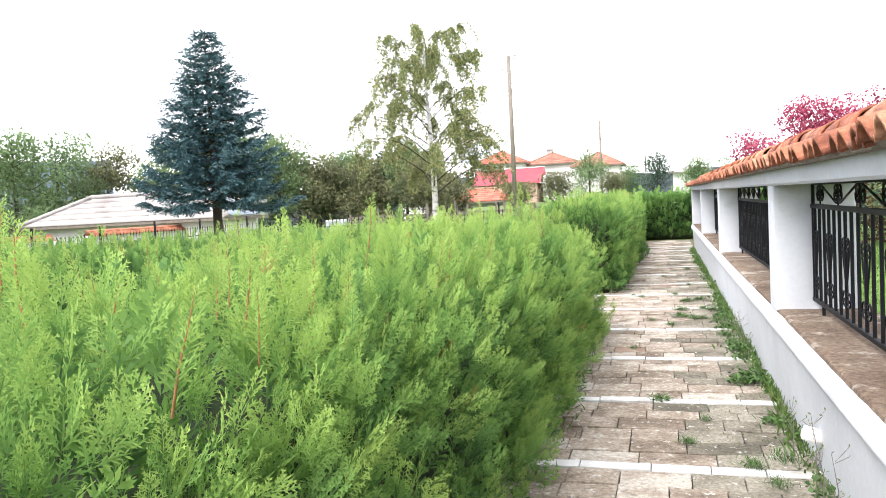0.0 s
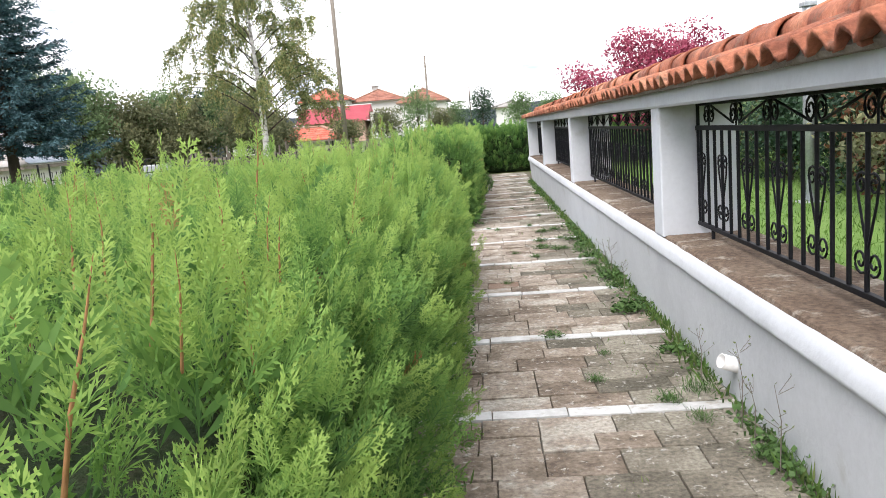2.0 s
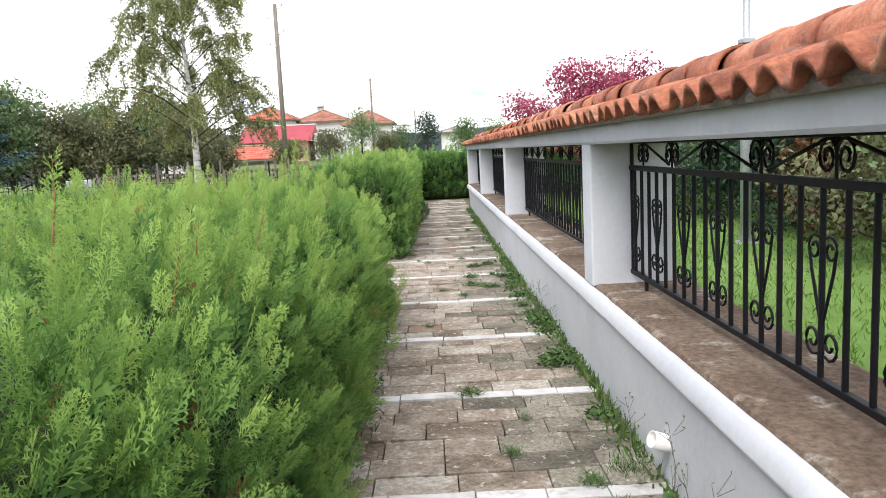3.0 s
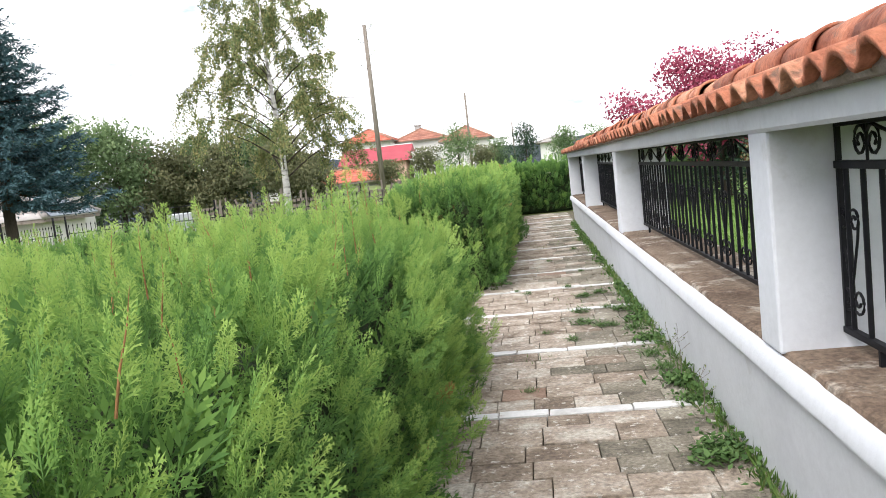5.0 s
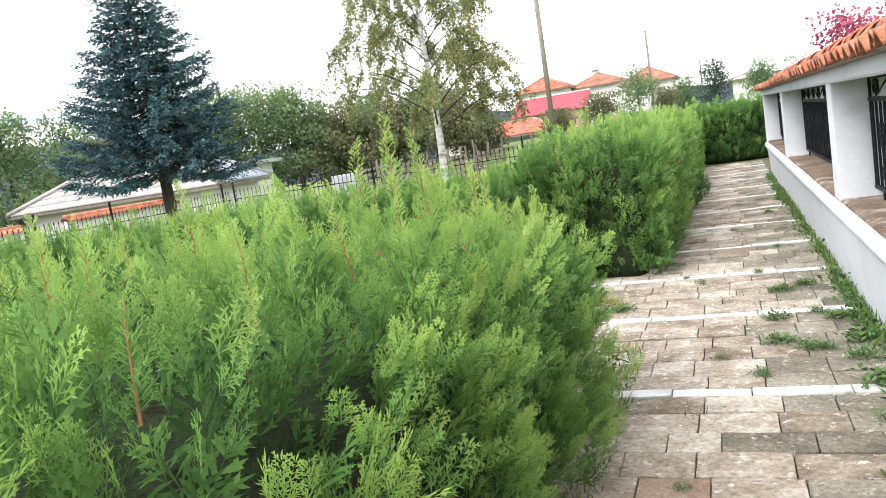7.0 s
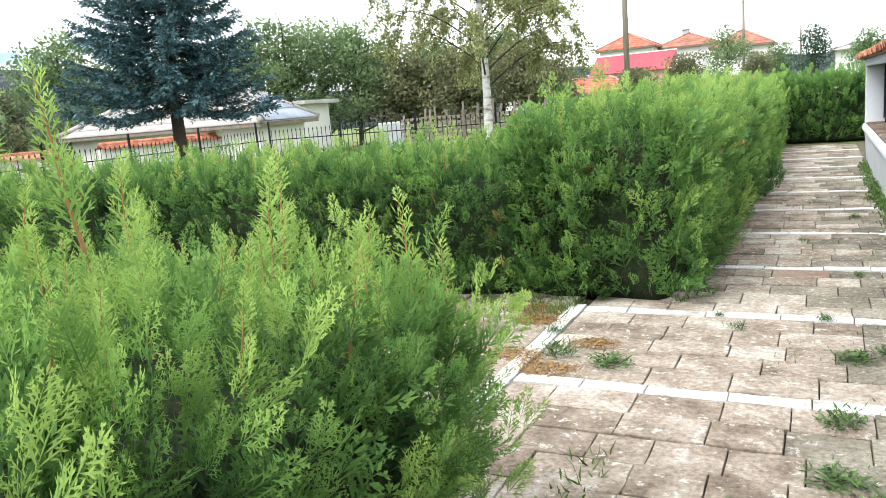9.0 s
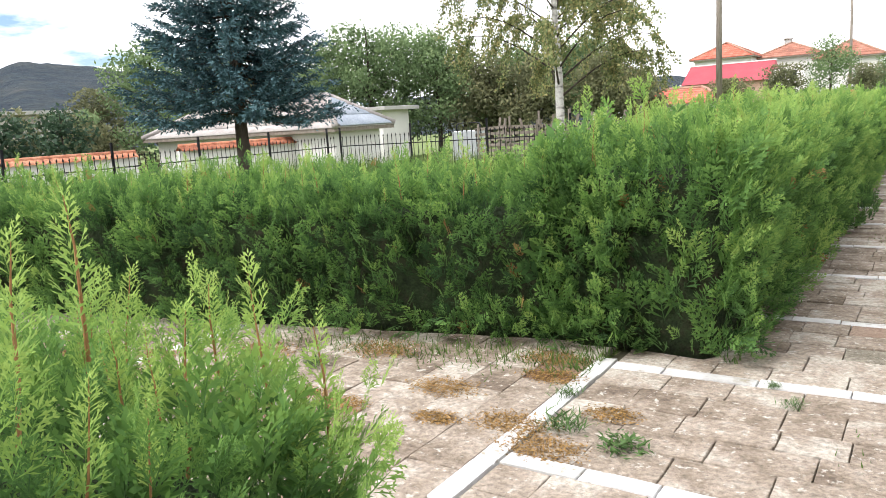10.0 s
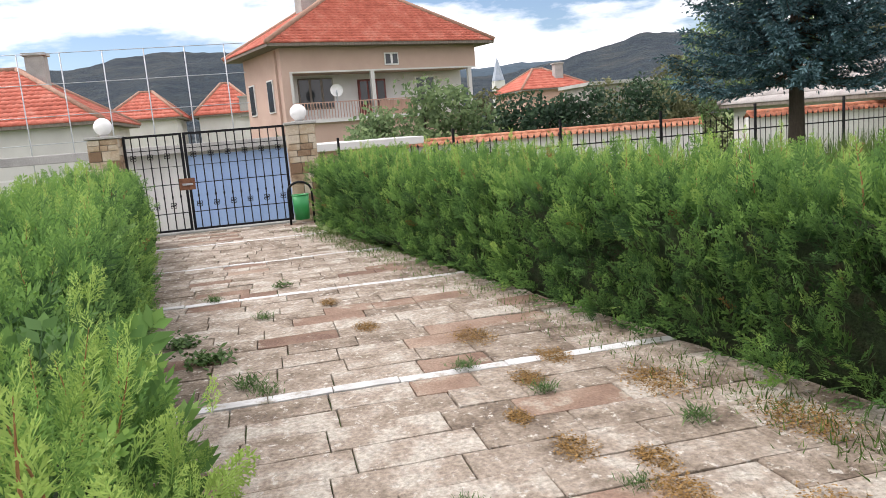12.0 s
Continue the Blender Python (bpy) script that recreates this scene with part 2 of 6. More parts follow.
M_BLUE = mat("blue_paint", [(0.27, 0.39, 0.62), (0.33, 0.45, 0.67)], 1.2, 20, 0.55, 0.15, 0.004, grain=0.05)
M_DARKRED = mat("dark_red_wood", [(0.14, 0.035, 0.03), (0.20, 0.06, 0.05)], 3, 40, 0.6, 0.2)
M_FRAME = mat("window_frame_white", [(0.66, 0.66, 0.65), (0.74, 0.74, 0.73)], 3, 40, 0.5, 0.1)
M_GREEN = mat("green_bin_paint", [(0.015, 0.22, 0.06), (0.025, 0.30, 0.085)], 3, 40, 0.4, 0.1, 0.003, 0.5, grain=0.06)
M_BALL = mat("opal_globe", [(0.80, 0.80, 0.80), (0.84, 0.84, 0.84)], 2, 30, 0.3, 0.02, 0.002, 0.5, grain=0.02)
M_STEEL = mat("galvanised_steel", [(0.34, 0.36, 0.38), (0.46, 0.48, 0.50)], 3, 40, 0.45, 0.1, 0.004, 0.5, metal=0.6)
M_STONE = mat("ledge_stone", [(0.22, 0.14, 0.09), (0.42, 0.32, 0.22), (0.52, 0.45, 0.36)], 3.0, 50, 0.9, 0.6, 0.01, rand=0.5, grain=0.3)
# distance haze is painted into both hill colours: bluish, then paler blue
M_HILL = mat("wooded_hill_hazed", [(0.006, 0.016, 0.028), (0.012, 0.026, 0.038), (0.026, 0.038, 0.044), (0.050, 0.054, 0.052)], 0.02, 0.16, 0.95, 0.9, 8.0, grain=0.6, stretch=(1, 1, 2.5))
M_HILL_FAR = mat("far_hill_hazed", [(0.035, 0.06, 0.085), (0.05, 0.075, 0.095)], 0.006, 0.06, 0.95, 0.4, 4.0)
M_ASPHALT = mat("worn_road", [(0.16, 0.155, 0.145), (0.24, 0.23, 0.21)], 0.8, 30, 0.95, 0.4, 0.01)
M_GLASS = bpy.data.materials.new("window_glass")
M_GLASS.use_nodes = True
M_GLASS.node_tree.nodes["Principled BSDF"].inputs["Base Color"].default_value = (0.03, 0.035, 0.04, 1)
M_GLASS.node_tree.nodes["Principled BSDF"].inputs["Roughness"].default_value = 0.08
M_PVC = mat("white_pvc", [(0.66, 0.65, 0.63), (0.74, 0.73, 0.72)], 6, 50, 0.45, 0.1, 0.002, grain=0.08)


# ---- building helpers ----
rng = np.random.default_rng(7)


def mesh_of(name, verts, faces, mats=(), smooth=False, tone=None, midx=None):
    me = bpy.data.meshes.new(name)
    verts = np.asarray(verts, np.float32)
    if isinstance(faces, np.ndarray):
        nf, k = faces.shape
        me.vertices.add(len(verts))
        me.vertices.foreach_set("co", verts.ravel())
        me.loops.add(nf * k)
        me.loops.foreach_set("vertex_index", faces.astype(np.int32).ravel())
        me.polygons.add(nf)
        me.polygons.foreach_set("loop_start", np.arange(0, nf * k, k, dtype=np.int32))
        me.update(calc_edges=True)
    else:
        me.from_pydata(verts.tolist(), [], faces)
    for m in mats if isinstance(mats, (list, tuple)) else (mats,):
        me.materials.append(m)
    if midx is not None:
        me.polygons.foreach_set("material_index", np.asarray(midx, np.int32))
    if tone is not None:
        a = me.attributes.new("tone", "FLOAT", "POINT")
        a.data.foreach_set("value", np.asarray(tone, np.float32))
    if smooth:
        me.polygons.foreach_set("use_smooth", np.ones(len(me.polygons), bool))
    me.update()
    return me


def part(name, what, material=None, parent=None, label="", smooth=False):
    """Link a bmesh or a mesh as one object under a thing or a part."""
    if isinstance(what, bmesh.types.BMesh):
        me = bpy.data.meshes.new(name)
        what.to_mesh(me)
        what.free()
    else:
        me = what
    if material is not None and not me.materials:
        me.materials.append(material)
    if smooth:
        me.polygons.foreach_set("use_smooth", np.ones(len(me.polygons), bool))
    ob = new(name, me)
    if parent is not None:
        ob.parent = parent
    if label:
        tagged(ob, label)
    return ob


def thing(name, label, category, at=(0, 0, 0), group="", kind="", turn=0.0):
    e = new(name)
    e.matrix_basis = pose(*at, 0, 0, turn)
    return tagged(e, label, category, group, kind)


def box(x0, x1, y0, y1, z0, z1, bevel=0.0, bm=None):
    own = bm is None
    bm = bm or bmesh.new()
    r = bmesh.ops.create_cube(bm, size=1)
    for v in r["verts"]:
        v.co = Vector(((x0 + x1) / 2 + v.co.x * (x1 - x0), (y0 + y1) / 2 + v.co.y * (y1 - y0), (z0 + z1) / 2 + v.co.z * (z1 - z0)))
    if bevel and own:
        bmesh.ops.bevel(bm, geom=bm.edges[:], offset=bevel, segments=2, affect="EDGES", profile=0.5)
    return bm


def tube_arrays(points, radii, sides=8):
    """Tapered tube along a line of points."""
    P = np.asarray(points, float)
    n = len(P)
    T = np.gradient(P, axis=0)
    T /= np.linalg.norm(T, axis=1)[:, None] + 1e-9
    ref = np.array([0.0, 0.0, 1.0]) if abs(T[0][2]) < 0.9 else np.array([1.0, 0.0, 0.0])
    U = np.cross(T, ref)
    U /= np.linalg.norm(U, axis=1)[:, None] + 1e-9
    W = np.cross(T, U)
    a = np.arange(sides) * 2 * np.pi / sides
    R = np.broadcast_to(np.asarray(radii, float), (n,))
    V = (P[:, None] + R[:, None, None] * (np.cos(a)[None, :, None] * U[:, None] + np.sin(a)[None, :, None] * W[:, None])).reshape(-1, 3)
    F = []
    for i in range(n - 1):
        for j in range(sides):
            k = (j + 1) % sides
            F.append((i * sides + j, i * sides + k, (i + 1) * sides + k, (i + 1) * sides + j))
    return V, np.array(F)


def tube(name, points, radii, material, parent, sides=8, label=""):
    V, F = tube_arrays(points, radii, sides)
    n = len(points)
    faces = [tuple(f) for f in F.tolist()] + [tuple(range(sides - 1, -1, -1)), tuple(range((n - 1) * sides, n * sides))]
    return part(name, mesh_of(name, V, faces, material, smooth=True), None, parent, label)


def joined(chunks):
    V, F, o = [], [], 0
    for v, f in chunks:
        V.append(v)
        F.append(f + o)
        o += len(v)
    return np.concatenate(V), np.concatenate(F)


def unit(a):
    return a / (np.linalg.norm(a, axis=-1, keepdims=True) + 1e-9)


def kites(P, D, N, L, W, cup=0.0):
    """One kite-shaped leaf for each place P, along D, facing N."""
    D, S = unit(D), unit(np.cross(D, N))
    L, W = np.broadcast_to(L, len(P))[:, None], np.broadcast_to(W, len(P))[:, None]
    up = unit(np.cross(S, D))
    V = np.stack([P, P + D * L * 0.45 + S * W / 2 + up * L * cup, P + D * L, P + D * L * 0.45 - S * W / 2 + up * L * cup], 1).reshape(-1, 3)
    return V, np.arange(len(P) * 4).reshape(-1, 4)


def scatter(templates, pick, M, tone):
    """Joins copies of templates (verts, quads, tone, material index) placed by 4 x 4 poses M."""
    Vs, Fs, Ts, Is, o = [], [], [], [], 0
    for k, (tv, tf, tt, ti) in enumerate(templates):
        m = M[pick == k]
        if not len(m):
            continue
        V = np.einsum("nij,vj->nvi", m[:, :3, :3], tv) + m[:, None, :3, 3]
        n, v = V.shape[:2]
        Fs.append((tf[None] + (np.arange(n) * v)[:, None, None]).reshape(-1, 4) + o)
        Vs.append(V.reshape(-1, 3))
        Ts.append((tone[pick == k][:, None] + tt[None]).ravel())
        Is.append(np.tile(ti, n))
        o += n * v
    return np.concatenate(Vs), np.concatenate(Fs), np.concatenate(Ts), np.concatenate(Is)


def frames_from(P, grow, spin, size):
    """Poses whose z runs along grow, spun about it, at a size."""
    z = unit(grow)
    ref = np.stack([np.cos(spin), np.sin(spin), 0 * spin], -1)
    x = unit(ref - z * (ref * z).sum(-1, keepdims=True))
    y = np.cross(z, x)
    M = np.zeros((len(P), 4, 4))
    M[:, :3, 0], M[:, :3, 1], M[:, :3, 2], M[:, :3, 3] = x * size[:, None], y * size[:, None], z * size[:, None], P
    M[:, 3, 3] = 1
    return M


# ---- ground ----
def smooth01(a, b, v):
    t = np.clip((v - a) / (b - a), 0, 1)
    return t * t * (3 - 2 * t)


def ground_z(x, y):
    z = -0.1 * smooth01(-4, -14, x) - 0.65 * smooth01(-15.6, -21, x) - 0.9 * smooth01(-24, -36, x) - 3.0 * smooth01(-50, -160, x)
    z = z + 1.3 * smooth01(28, 62, y) * smooth01(-40, -12, x)
    return z + 0.3 * smooth01(1.45, 1.75, x) * (1 - smooth01(21.5, 23.5, y))


gx = np.concatenate([np.linspace(-2600, -60, 24), np.linspace(-58, -16, 43), np.linspace(-15.5, 1.4, 35), np.linspace(1.45, 1.8, 6), np.linspace(2.2, 40, 40), np.linspace(60, 2600, 14)])
gy = np.concatenate([np.linspace(-2600, -40, 14), np.linspace(-38, 80, 119), np.linspace(90, 2600, 24)])
GX, GY = np.meshgrid(gx, gy, indexing="ij")
bumps = 0.02 * np.sin(GX * 1.7 + 0.6 * GY) * np.sin(GY * 1.3) * (np.abs(GX) < 60)
GV = np.stack([GX, GY, ground_z(GX, GY) - 0.035 + np.minimum(bumps, 0.012)], -1).reshape(-1, 3)
ii, jj = np.meshgrid(np.arange(len(gx) - 1), np.arange(len(gy) - 1), indexing="ij")
a0 = (ii * len(gy) + jj).ravel()
GF = np.stack([a0, a0 + len(gy), a0 + len(gy) + 1, a0 + 1], 1)
gcx = GV[GF].mean(1)
gm = np.where(gcx[:, 0] > 1.5, 1, 0)
paved = (gcx[:, 0] > -1.3) & (gcx[:, 0] < 1.5) & (gcx[:, 1] > -4) & (gcx[:, 1] < 26.5)
road = (gcx[:, 0] < -16) & (gcx[:, 0] > -21.5) & (gcx[:, 1] > -20) & (gcx[:, 1] < 24)
gm = np.where(paved, 2, np.where(road, 3, gm))
ground = part("ground", mesh_of("ground", GV, GF, [M_GROUND, M_LAWN, M_JOINT, M_ASPHALT], smooth=True, midx=gm))
tagged(ground, "grassy ground with bare soil and a road", "ground", kind="structure")

# ---- hedges of thuja ----
SEED = np.random.default_rng(11)


def spray_template(nb, sub, wide=0.42, fat=1.0, twig=0.013, seed=0):
    """A flat fan of scale leaves: a stem with side shoots and leaflets; z along the stem, 1 long."""
    r = np.random.default_rng(seed)
    P, D, L, W, T, I = [], [], [], [], [], []

    def add(p, d, l, w, t, i=0):
        P.append(p), D.append(d), L.append(l), W.append(w), T.append(t), I.append(i)

    add((0, 0, 0), (0, 0, 1), 0.8, twig * 2, -0.1, 0)
    for i in range(nb):
        h = 0.08 + 0.86 * i / nb
        for s in (-1, 1):
            l = (wide * (1 - h) ** 0.75 + 0.09) * r.uniform(0.8, 1.2)
            ang = radians(r.uniform(32, 48))
            d = np.array([s * math.sin(ang), r.normal(0, 0.16), math.cos(ang)])
            p = np.array([0, 0.05 * h * h, h + r.uniform(-0.02, 0.02)])
            add(p, d, l, 0.055 * fat, 0.18 * h)
            for j in range(sub):
                f = (j + 0.9) / (sub + 0.8)
                q = p + d * l * f
                for s2 in (-1, 1):
                    a2 = radians(38) * s2
                    dd = np.array([d[0] * math.cos(a2) + d[2] * math.sin(a2), d[1] + r.normal(0, 0.1), -d[0] * math.sin(a2) + d[2] * math.cos(a2)])
                    add(q, dd, l * 0.36 * (1.15 - 0.5 * f), 0.042 * fat, 0.12 + 0.22 * h)
    add((0, 0.05, 0.82), (0, 0.05, 1), 0.2, 0.05 * fat, 0.25)
    P, D = np.array(P, float), np.array(D, float)
    N = np.array([0, 1.0, 0]) + r.normal(0, 0.25, P.shape)
    V, F = kites(P, D, N, np.array(L), np.array(W), 0.04)
    return V, F, np.repeat(np.array(T), 4), np.array(I, int)


def leader_template(seed, nb=4, sub=1, n=13):
    """An upright young shoot: a red-brown stem with small sprays round it."""
    r = np.random.default_rng(seed)
    V, F = tube_arrays([(0, 0, 0), (0.015, 0.01, 0.35), (0.0, 0.02, 0.7), (0.01, 0.0, 1.0)], [0.014, 0.011, 0.007, 0.002], 4)
    V, F, T, I = V, F, np.zeros(len(V)), np.ones(len(F), int)
    base = spray_template(nb, sub, 0.5, 1.25 if sub else 2.2, seed=seed + 50)
    h = np.linspace(0.08, 0.97, n)
    a = np.arange(n) * 2.4 + r.uniform(0, 6)
    grow = np.stack([np.cos(a) * 0.62, np.sin(a) * 0.62, 0.9 + 0.5 * h], 1)
    M = frames_from(np.stack([0 * h, 0 * h, h], 1), grow, a + 1.57, 0.34 * (1.12 - 0.65 * h))
    v, f, t, i = scatter([base], np.zeros(n, int), M, 0.15 + 0.3 * h)
    return np.concatenate([V, v]), np.concatenate([F, f + len(V)]), np.concatenate([T, t]), np.concatenate([I, i])


NEAR_SPRAYS = [spray_template(8, 2, 0.33, 0.68, seed=s) for s in range(3)]
MID_SPRAYS = [spray_template(5, 1, 0.42, 1.3, seed=s + 10) for s in range(3)]
FAR_SPRAYS = [spray_template(5, 0, 0.5, 2.6, seed=s + 20) for s in range(3)]
LEADERS = [leader_template(s) for s in range(3)]
FAR_LEADERS = [leader_template(s, 4, 0, 11) for s in range(3)]


def wob(P, f, ph=0.0):
    x, y, z = P[..., 0] * f, P[..., 1] * f, P[..., 2] * f
    return (np.sin(x + 1.7 * y + ph) + np.sin(1.9 * y - 0.8 * z + 1.3 + ph) + np.sin(1.5 * z + 1.2 * x + 2.1 + ph) + np.sin(2.7 * x - 2.2 * y + 0.6 * z + ph)) / 4


def rounded(U, half, r):
    """Points on a box's surface pulled onto its rounded form, with normals; the base stays square."""
    lo = np.array([half[0] - r, half[1] - r, half[2] - r])
    Q = np.clip(U, -lo, lo)
    Q[:, 2] = np.where(U[:, 2] < 0, U[:, 2], Q[:, 2])
    D = U - Q
    N = unit(D)
    return Q + N * r, N


def on_box(n, half, r, faces, gen):
    hx, hy, hz = half
    areas = {"+x": hy * hz, "-x": hy * hz, "+y": hx * hz, "-y": hx * hz, "top": hx * hy}
    w = np.array([areas[f] for f in faces])
    pick = gen.choice(len(faces), n, p=w / w.sum())
    U = gen.uniform(-1, 1, (n, 3)) * np.array(half)
    for k, f in enumerate(faces):
        m = pick == k
        if f == "top":
            U[m, 2] = hz
        else:
            U[m, 0 if f[1] == "x" else 1] = (1 if f[0] == "+" else -1) * (hx if f[1] == "x" else hy)
    return rounded(U, half, r)


def hedge(label, a, b, width, height, density, size, sprays, faces, leaders=0, r=0.3, low_end=0.0, dry=0.01, rest=None, shoots=None, tall=1.0, behind=(), fresh=0.34, plumes=36, tips=()):
    """A clipped thuja hedge from a to b (its middle line): a shade-dark wood shell within, sprays of leaves over it,
    young shoots on top.
    """
    a, b = np.array(a, float), np.array(b, float)
    mid, run = (a + b) / 2, b - a
    length = np.linalg.norm(run)
    ang = math.atan2(run[1], run[0])
    half = (length / 2, width / 2, height / 2)
    zg = float(ground_z(np.float64(mid[0]), np.float64(mid[1])))
    e = thing("hedge", label, "hedge", (mid[0], mid[1], zg + height / 2), "thuja hedges round the paths", turn=math.degrees(ang))
    area = sum({"x": 4 * half[1] * half[2], "y": 4 * half[0] * half[2], "p": 4 * half[0] * half[1]}[f[-1]] for f in faces)

    def drop(P):
        """The end towards b stands lower."""
        return low_end * smooth01(half[0] - 2.6, half[0], P[:, 0]) * (P[:, 2] + half[2]) / height

    # wood shell within, dark green-brown so that inner shade is painted on it
    nx, ny, nz = max(6, int(length / 0.3)), 5, 5
    bm = bmesh.new()
    bmesh.ops.create_cube(bm, size=2)
    bmesh.ops.subdivide_edges(bm, edges=[x for x in bm.edges if abs(x.verts[0].co.x - x.verts[1].co.x) > 1], cuts=nx, use_grid_fill=True)
    bmesh.ops.subdivide_edges(bm, edges=[x for x in bm.edges if abs(x.verts[0].co.x - x.verts[1].co.x) < 0.01], cuts=4, use_grid_fill=True)
    C = np.array([v.co for v in bm.verts]) * np.array(half)
    S, N = rounded(C, half, r)
    S = np.where(np.abs(N).sum(1, keepdims=True) > 0.1, S, C)
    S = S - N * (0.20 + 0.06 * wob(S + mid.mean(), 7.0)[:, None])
    S[:, 2] -= drop(S)
    S[:, 2] = np.maximum(S[:, 2], -half[2] - 0.02)
    for v, c in zip(bm.verts, S):
        v.co = Vector(c)
    part("core", bm, M_CORE, e, "wood shell inside the hedge, coloured dark for the inner shade", smooth=True)

    def place(n, inset0, inset1, fcs):
        P, N = on_box(n, half, r, fcs, SEED)
        wl = P.copy()
        wl[:, 0] += mid[0] * 1.3
        wl[:, 1] += mid[1] * 1.7
        wl[:, 2] *= 0.4
        out = 0.10 * wob(wl, 6.5) + 0.045 * wob(wl, 17.0, 2.0) + SEED.uniform(inset0, inset1, n)
        P = P + N * out[:, None]
        P[:, 2] -= drop(P)
        keep = P[:, 2] > -half[2] + 0.02
        return P[keep], N[keep], out[keep]

    # the growth stands in upright plumes: each has an axis, with sprays set round it like the vanes of a feather
    up = np.array([0, 0, 1.0])
    C, CN, cout = place(int(area * plumes), -0.17, 0.015, faces)
    cside = 1 - np.clip(CN[:, 2], 0, 1)
    axis = unit(CN * (0.22 + 0.22 * cside)[:, None] + up + SEED.normal(0, 0.13, C.shape))
    long = size * SEED.uniform(1.5, 2.9, len(C))
    # tone falls with depth, so the shade of the gaps is in the leaf colour
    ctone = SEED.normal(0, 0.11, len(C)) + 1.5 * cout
    k = np.arange(int(area * density)) % len(C)
    t = SEED.random(len(k))
    rad = unit(SEED.normal(0, 1, (len(k), 3)) + 0.45 * CN[k])
    rad = unit(rad - axis[k] * (rad * axis[k]).sum(1, keepdims=True))
    P = C[k] + axis[k] * (long[k] * (t - 0.47))[:, None] + rad * (size * 0.38 * (1.15 - t))[:, None]
    N = CN[k]
    keep = P[:, 2] > -half[2] + 0.03
    k, t, rad, P, N = k[keep], t[keep], rad[keep], P[keep], N[keep]
    grow = axis[k] * 0.95 + rad * (0.72 - 0.5 * t)[:, None] + SEED.normal(0, 0.10, P.shape)
    spin = np.arctan2(rad[:, 1], rad[:, 0]) + SEED.normal(0, 0.45, len(P))
    sz = size * SEED.uniform(0.75, 1.2, len(P)) * (1.15 - 0.45 * t)
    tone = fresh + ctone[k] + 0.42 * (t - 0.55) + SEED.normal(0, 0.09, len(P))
    # older growth deeper in, its shade put into a darker tone
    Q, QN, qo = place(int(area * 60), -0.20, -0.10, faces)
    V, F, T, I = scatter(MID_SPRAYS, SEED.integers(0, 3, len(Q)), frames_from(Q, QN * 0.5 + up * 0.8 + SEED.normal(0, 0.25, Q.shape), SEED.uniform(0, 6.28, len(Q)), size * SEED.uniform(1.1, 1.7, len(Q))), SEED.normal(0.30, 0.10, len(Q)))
    part("inner_foliage", mesh_of("inner_foliage", V, F, M_THUJA, tone=T), None, e, "older growth inside the hedge, darkened for the shade there")
    old = SEED.random(len(P)) < dry
    for nm, mask, mt, lab in (("foliage", ~old, M_THUJA, ""), ("withered_sprays", old, M_DRY, "withered orange-brown thuja sprays")):
        if not mask.any():
            continue
        pick = SEED.integers(0, 3, mask.sum())
        kinds = sprays
        if rest is not None:  # a coarser growth on the stretch before "rest"
            kinds = list(sprays) + list(FAR_SPRAYS)
            pick = pick + 3 * (P[mask][:, 0] < rest - half[0])
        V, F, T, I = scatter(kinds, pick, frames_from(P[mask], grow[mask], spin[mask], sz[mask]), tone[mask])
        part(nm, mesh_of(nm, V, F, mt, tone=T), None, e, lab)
    # low sprays that lean out over the paving
    P, N, out = place(int(length * 26), -0.13, -0.01, [faces[0]])
    P[:, 2] = -half[2] + SEED.uniform(0.03, 0.22, len(P))
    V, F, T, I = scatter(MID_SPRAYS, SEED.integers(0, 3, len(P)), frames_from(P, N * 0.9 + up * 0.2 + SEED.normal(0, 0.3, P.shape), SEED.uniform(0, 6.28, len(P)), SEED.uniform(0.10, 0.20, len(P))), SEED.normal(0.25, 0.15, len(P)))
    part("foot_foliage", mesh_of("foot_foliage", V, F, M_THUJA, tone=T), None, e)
    if behind:  # coarser growth on the sides away from the path
        back = sum((4 * half[1] if f[-1] == "x" else 4 * half[0]) * half[2] for f in behind)
        P, N, out = place(int(back * 75), -0.14, 0.0, list(behind))
        sz = SEED.uniform(0.18, 0.32, len(P))
        V, F, T, I = scatter(FAR_SPRAYS, SEED.integers(0, 3, len(P)), frames_from(P, N * 0.7 + up * 0.7 + SEED.normal(0, 0.28, P.shape), SEED.uniform(0, 6.28, len(P)), sz), SEED.normal(0.3, 0.15, len(P)))
        part("foliage", mesh_of("foliage", V, F, M_THUJA, tone=T), None, e)
    if leaders:
        nl = int(4 * half[0] * half[1] * leaders)
        P, N, out = place(nl, -0.06, 0.0, ["top"])
        grow = up + N * 0.25 + SEED.normal(0, 0.14, P.shape)
        sz = SEED.uniform(0.13, 0.30, len(P)) * np.where(SEED.random(len(P)) < 0.12, 1.25, 1.0)
        sz = sz * tall
        V, F, T, I = scatter(shoots or FAR_LEADERS, SEED.integers(0, 3, len(P)), frames_from(P, grow, SEED.uniform(0, 6.28, len(P)), sz), SEED.normal(0.40 + 0.35 * fresh, 0.14, len(P)))
        tagged(part("shoot_growth", mesh_of("shoot_growth", V, F, [M_THUJA, M_TWIG], tone=T, midx=I), None, e, "upright shoots with red-brown stems"), kind="stuff")
    if tips:  # a few shoots that were missed at the last clipping
        T0 = np.array(tips, float)
        spin = np.arange(len(T0)) * 1.9
        lean = np.stack([0.10 * np.cos(spin), 0.10 * np.sin(spin), 0 * spin + 1], 1)
        rise = 0.42 + 0.05 * np.sin(spin * 3)
        M = frames_from(T0 - unit(lean) * rise[:, None], lean, spin, rise)
        back = np.linalg.inv(np.array(e.matrix_basis))
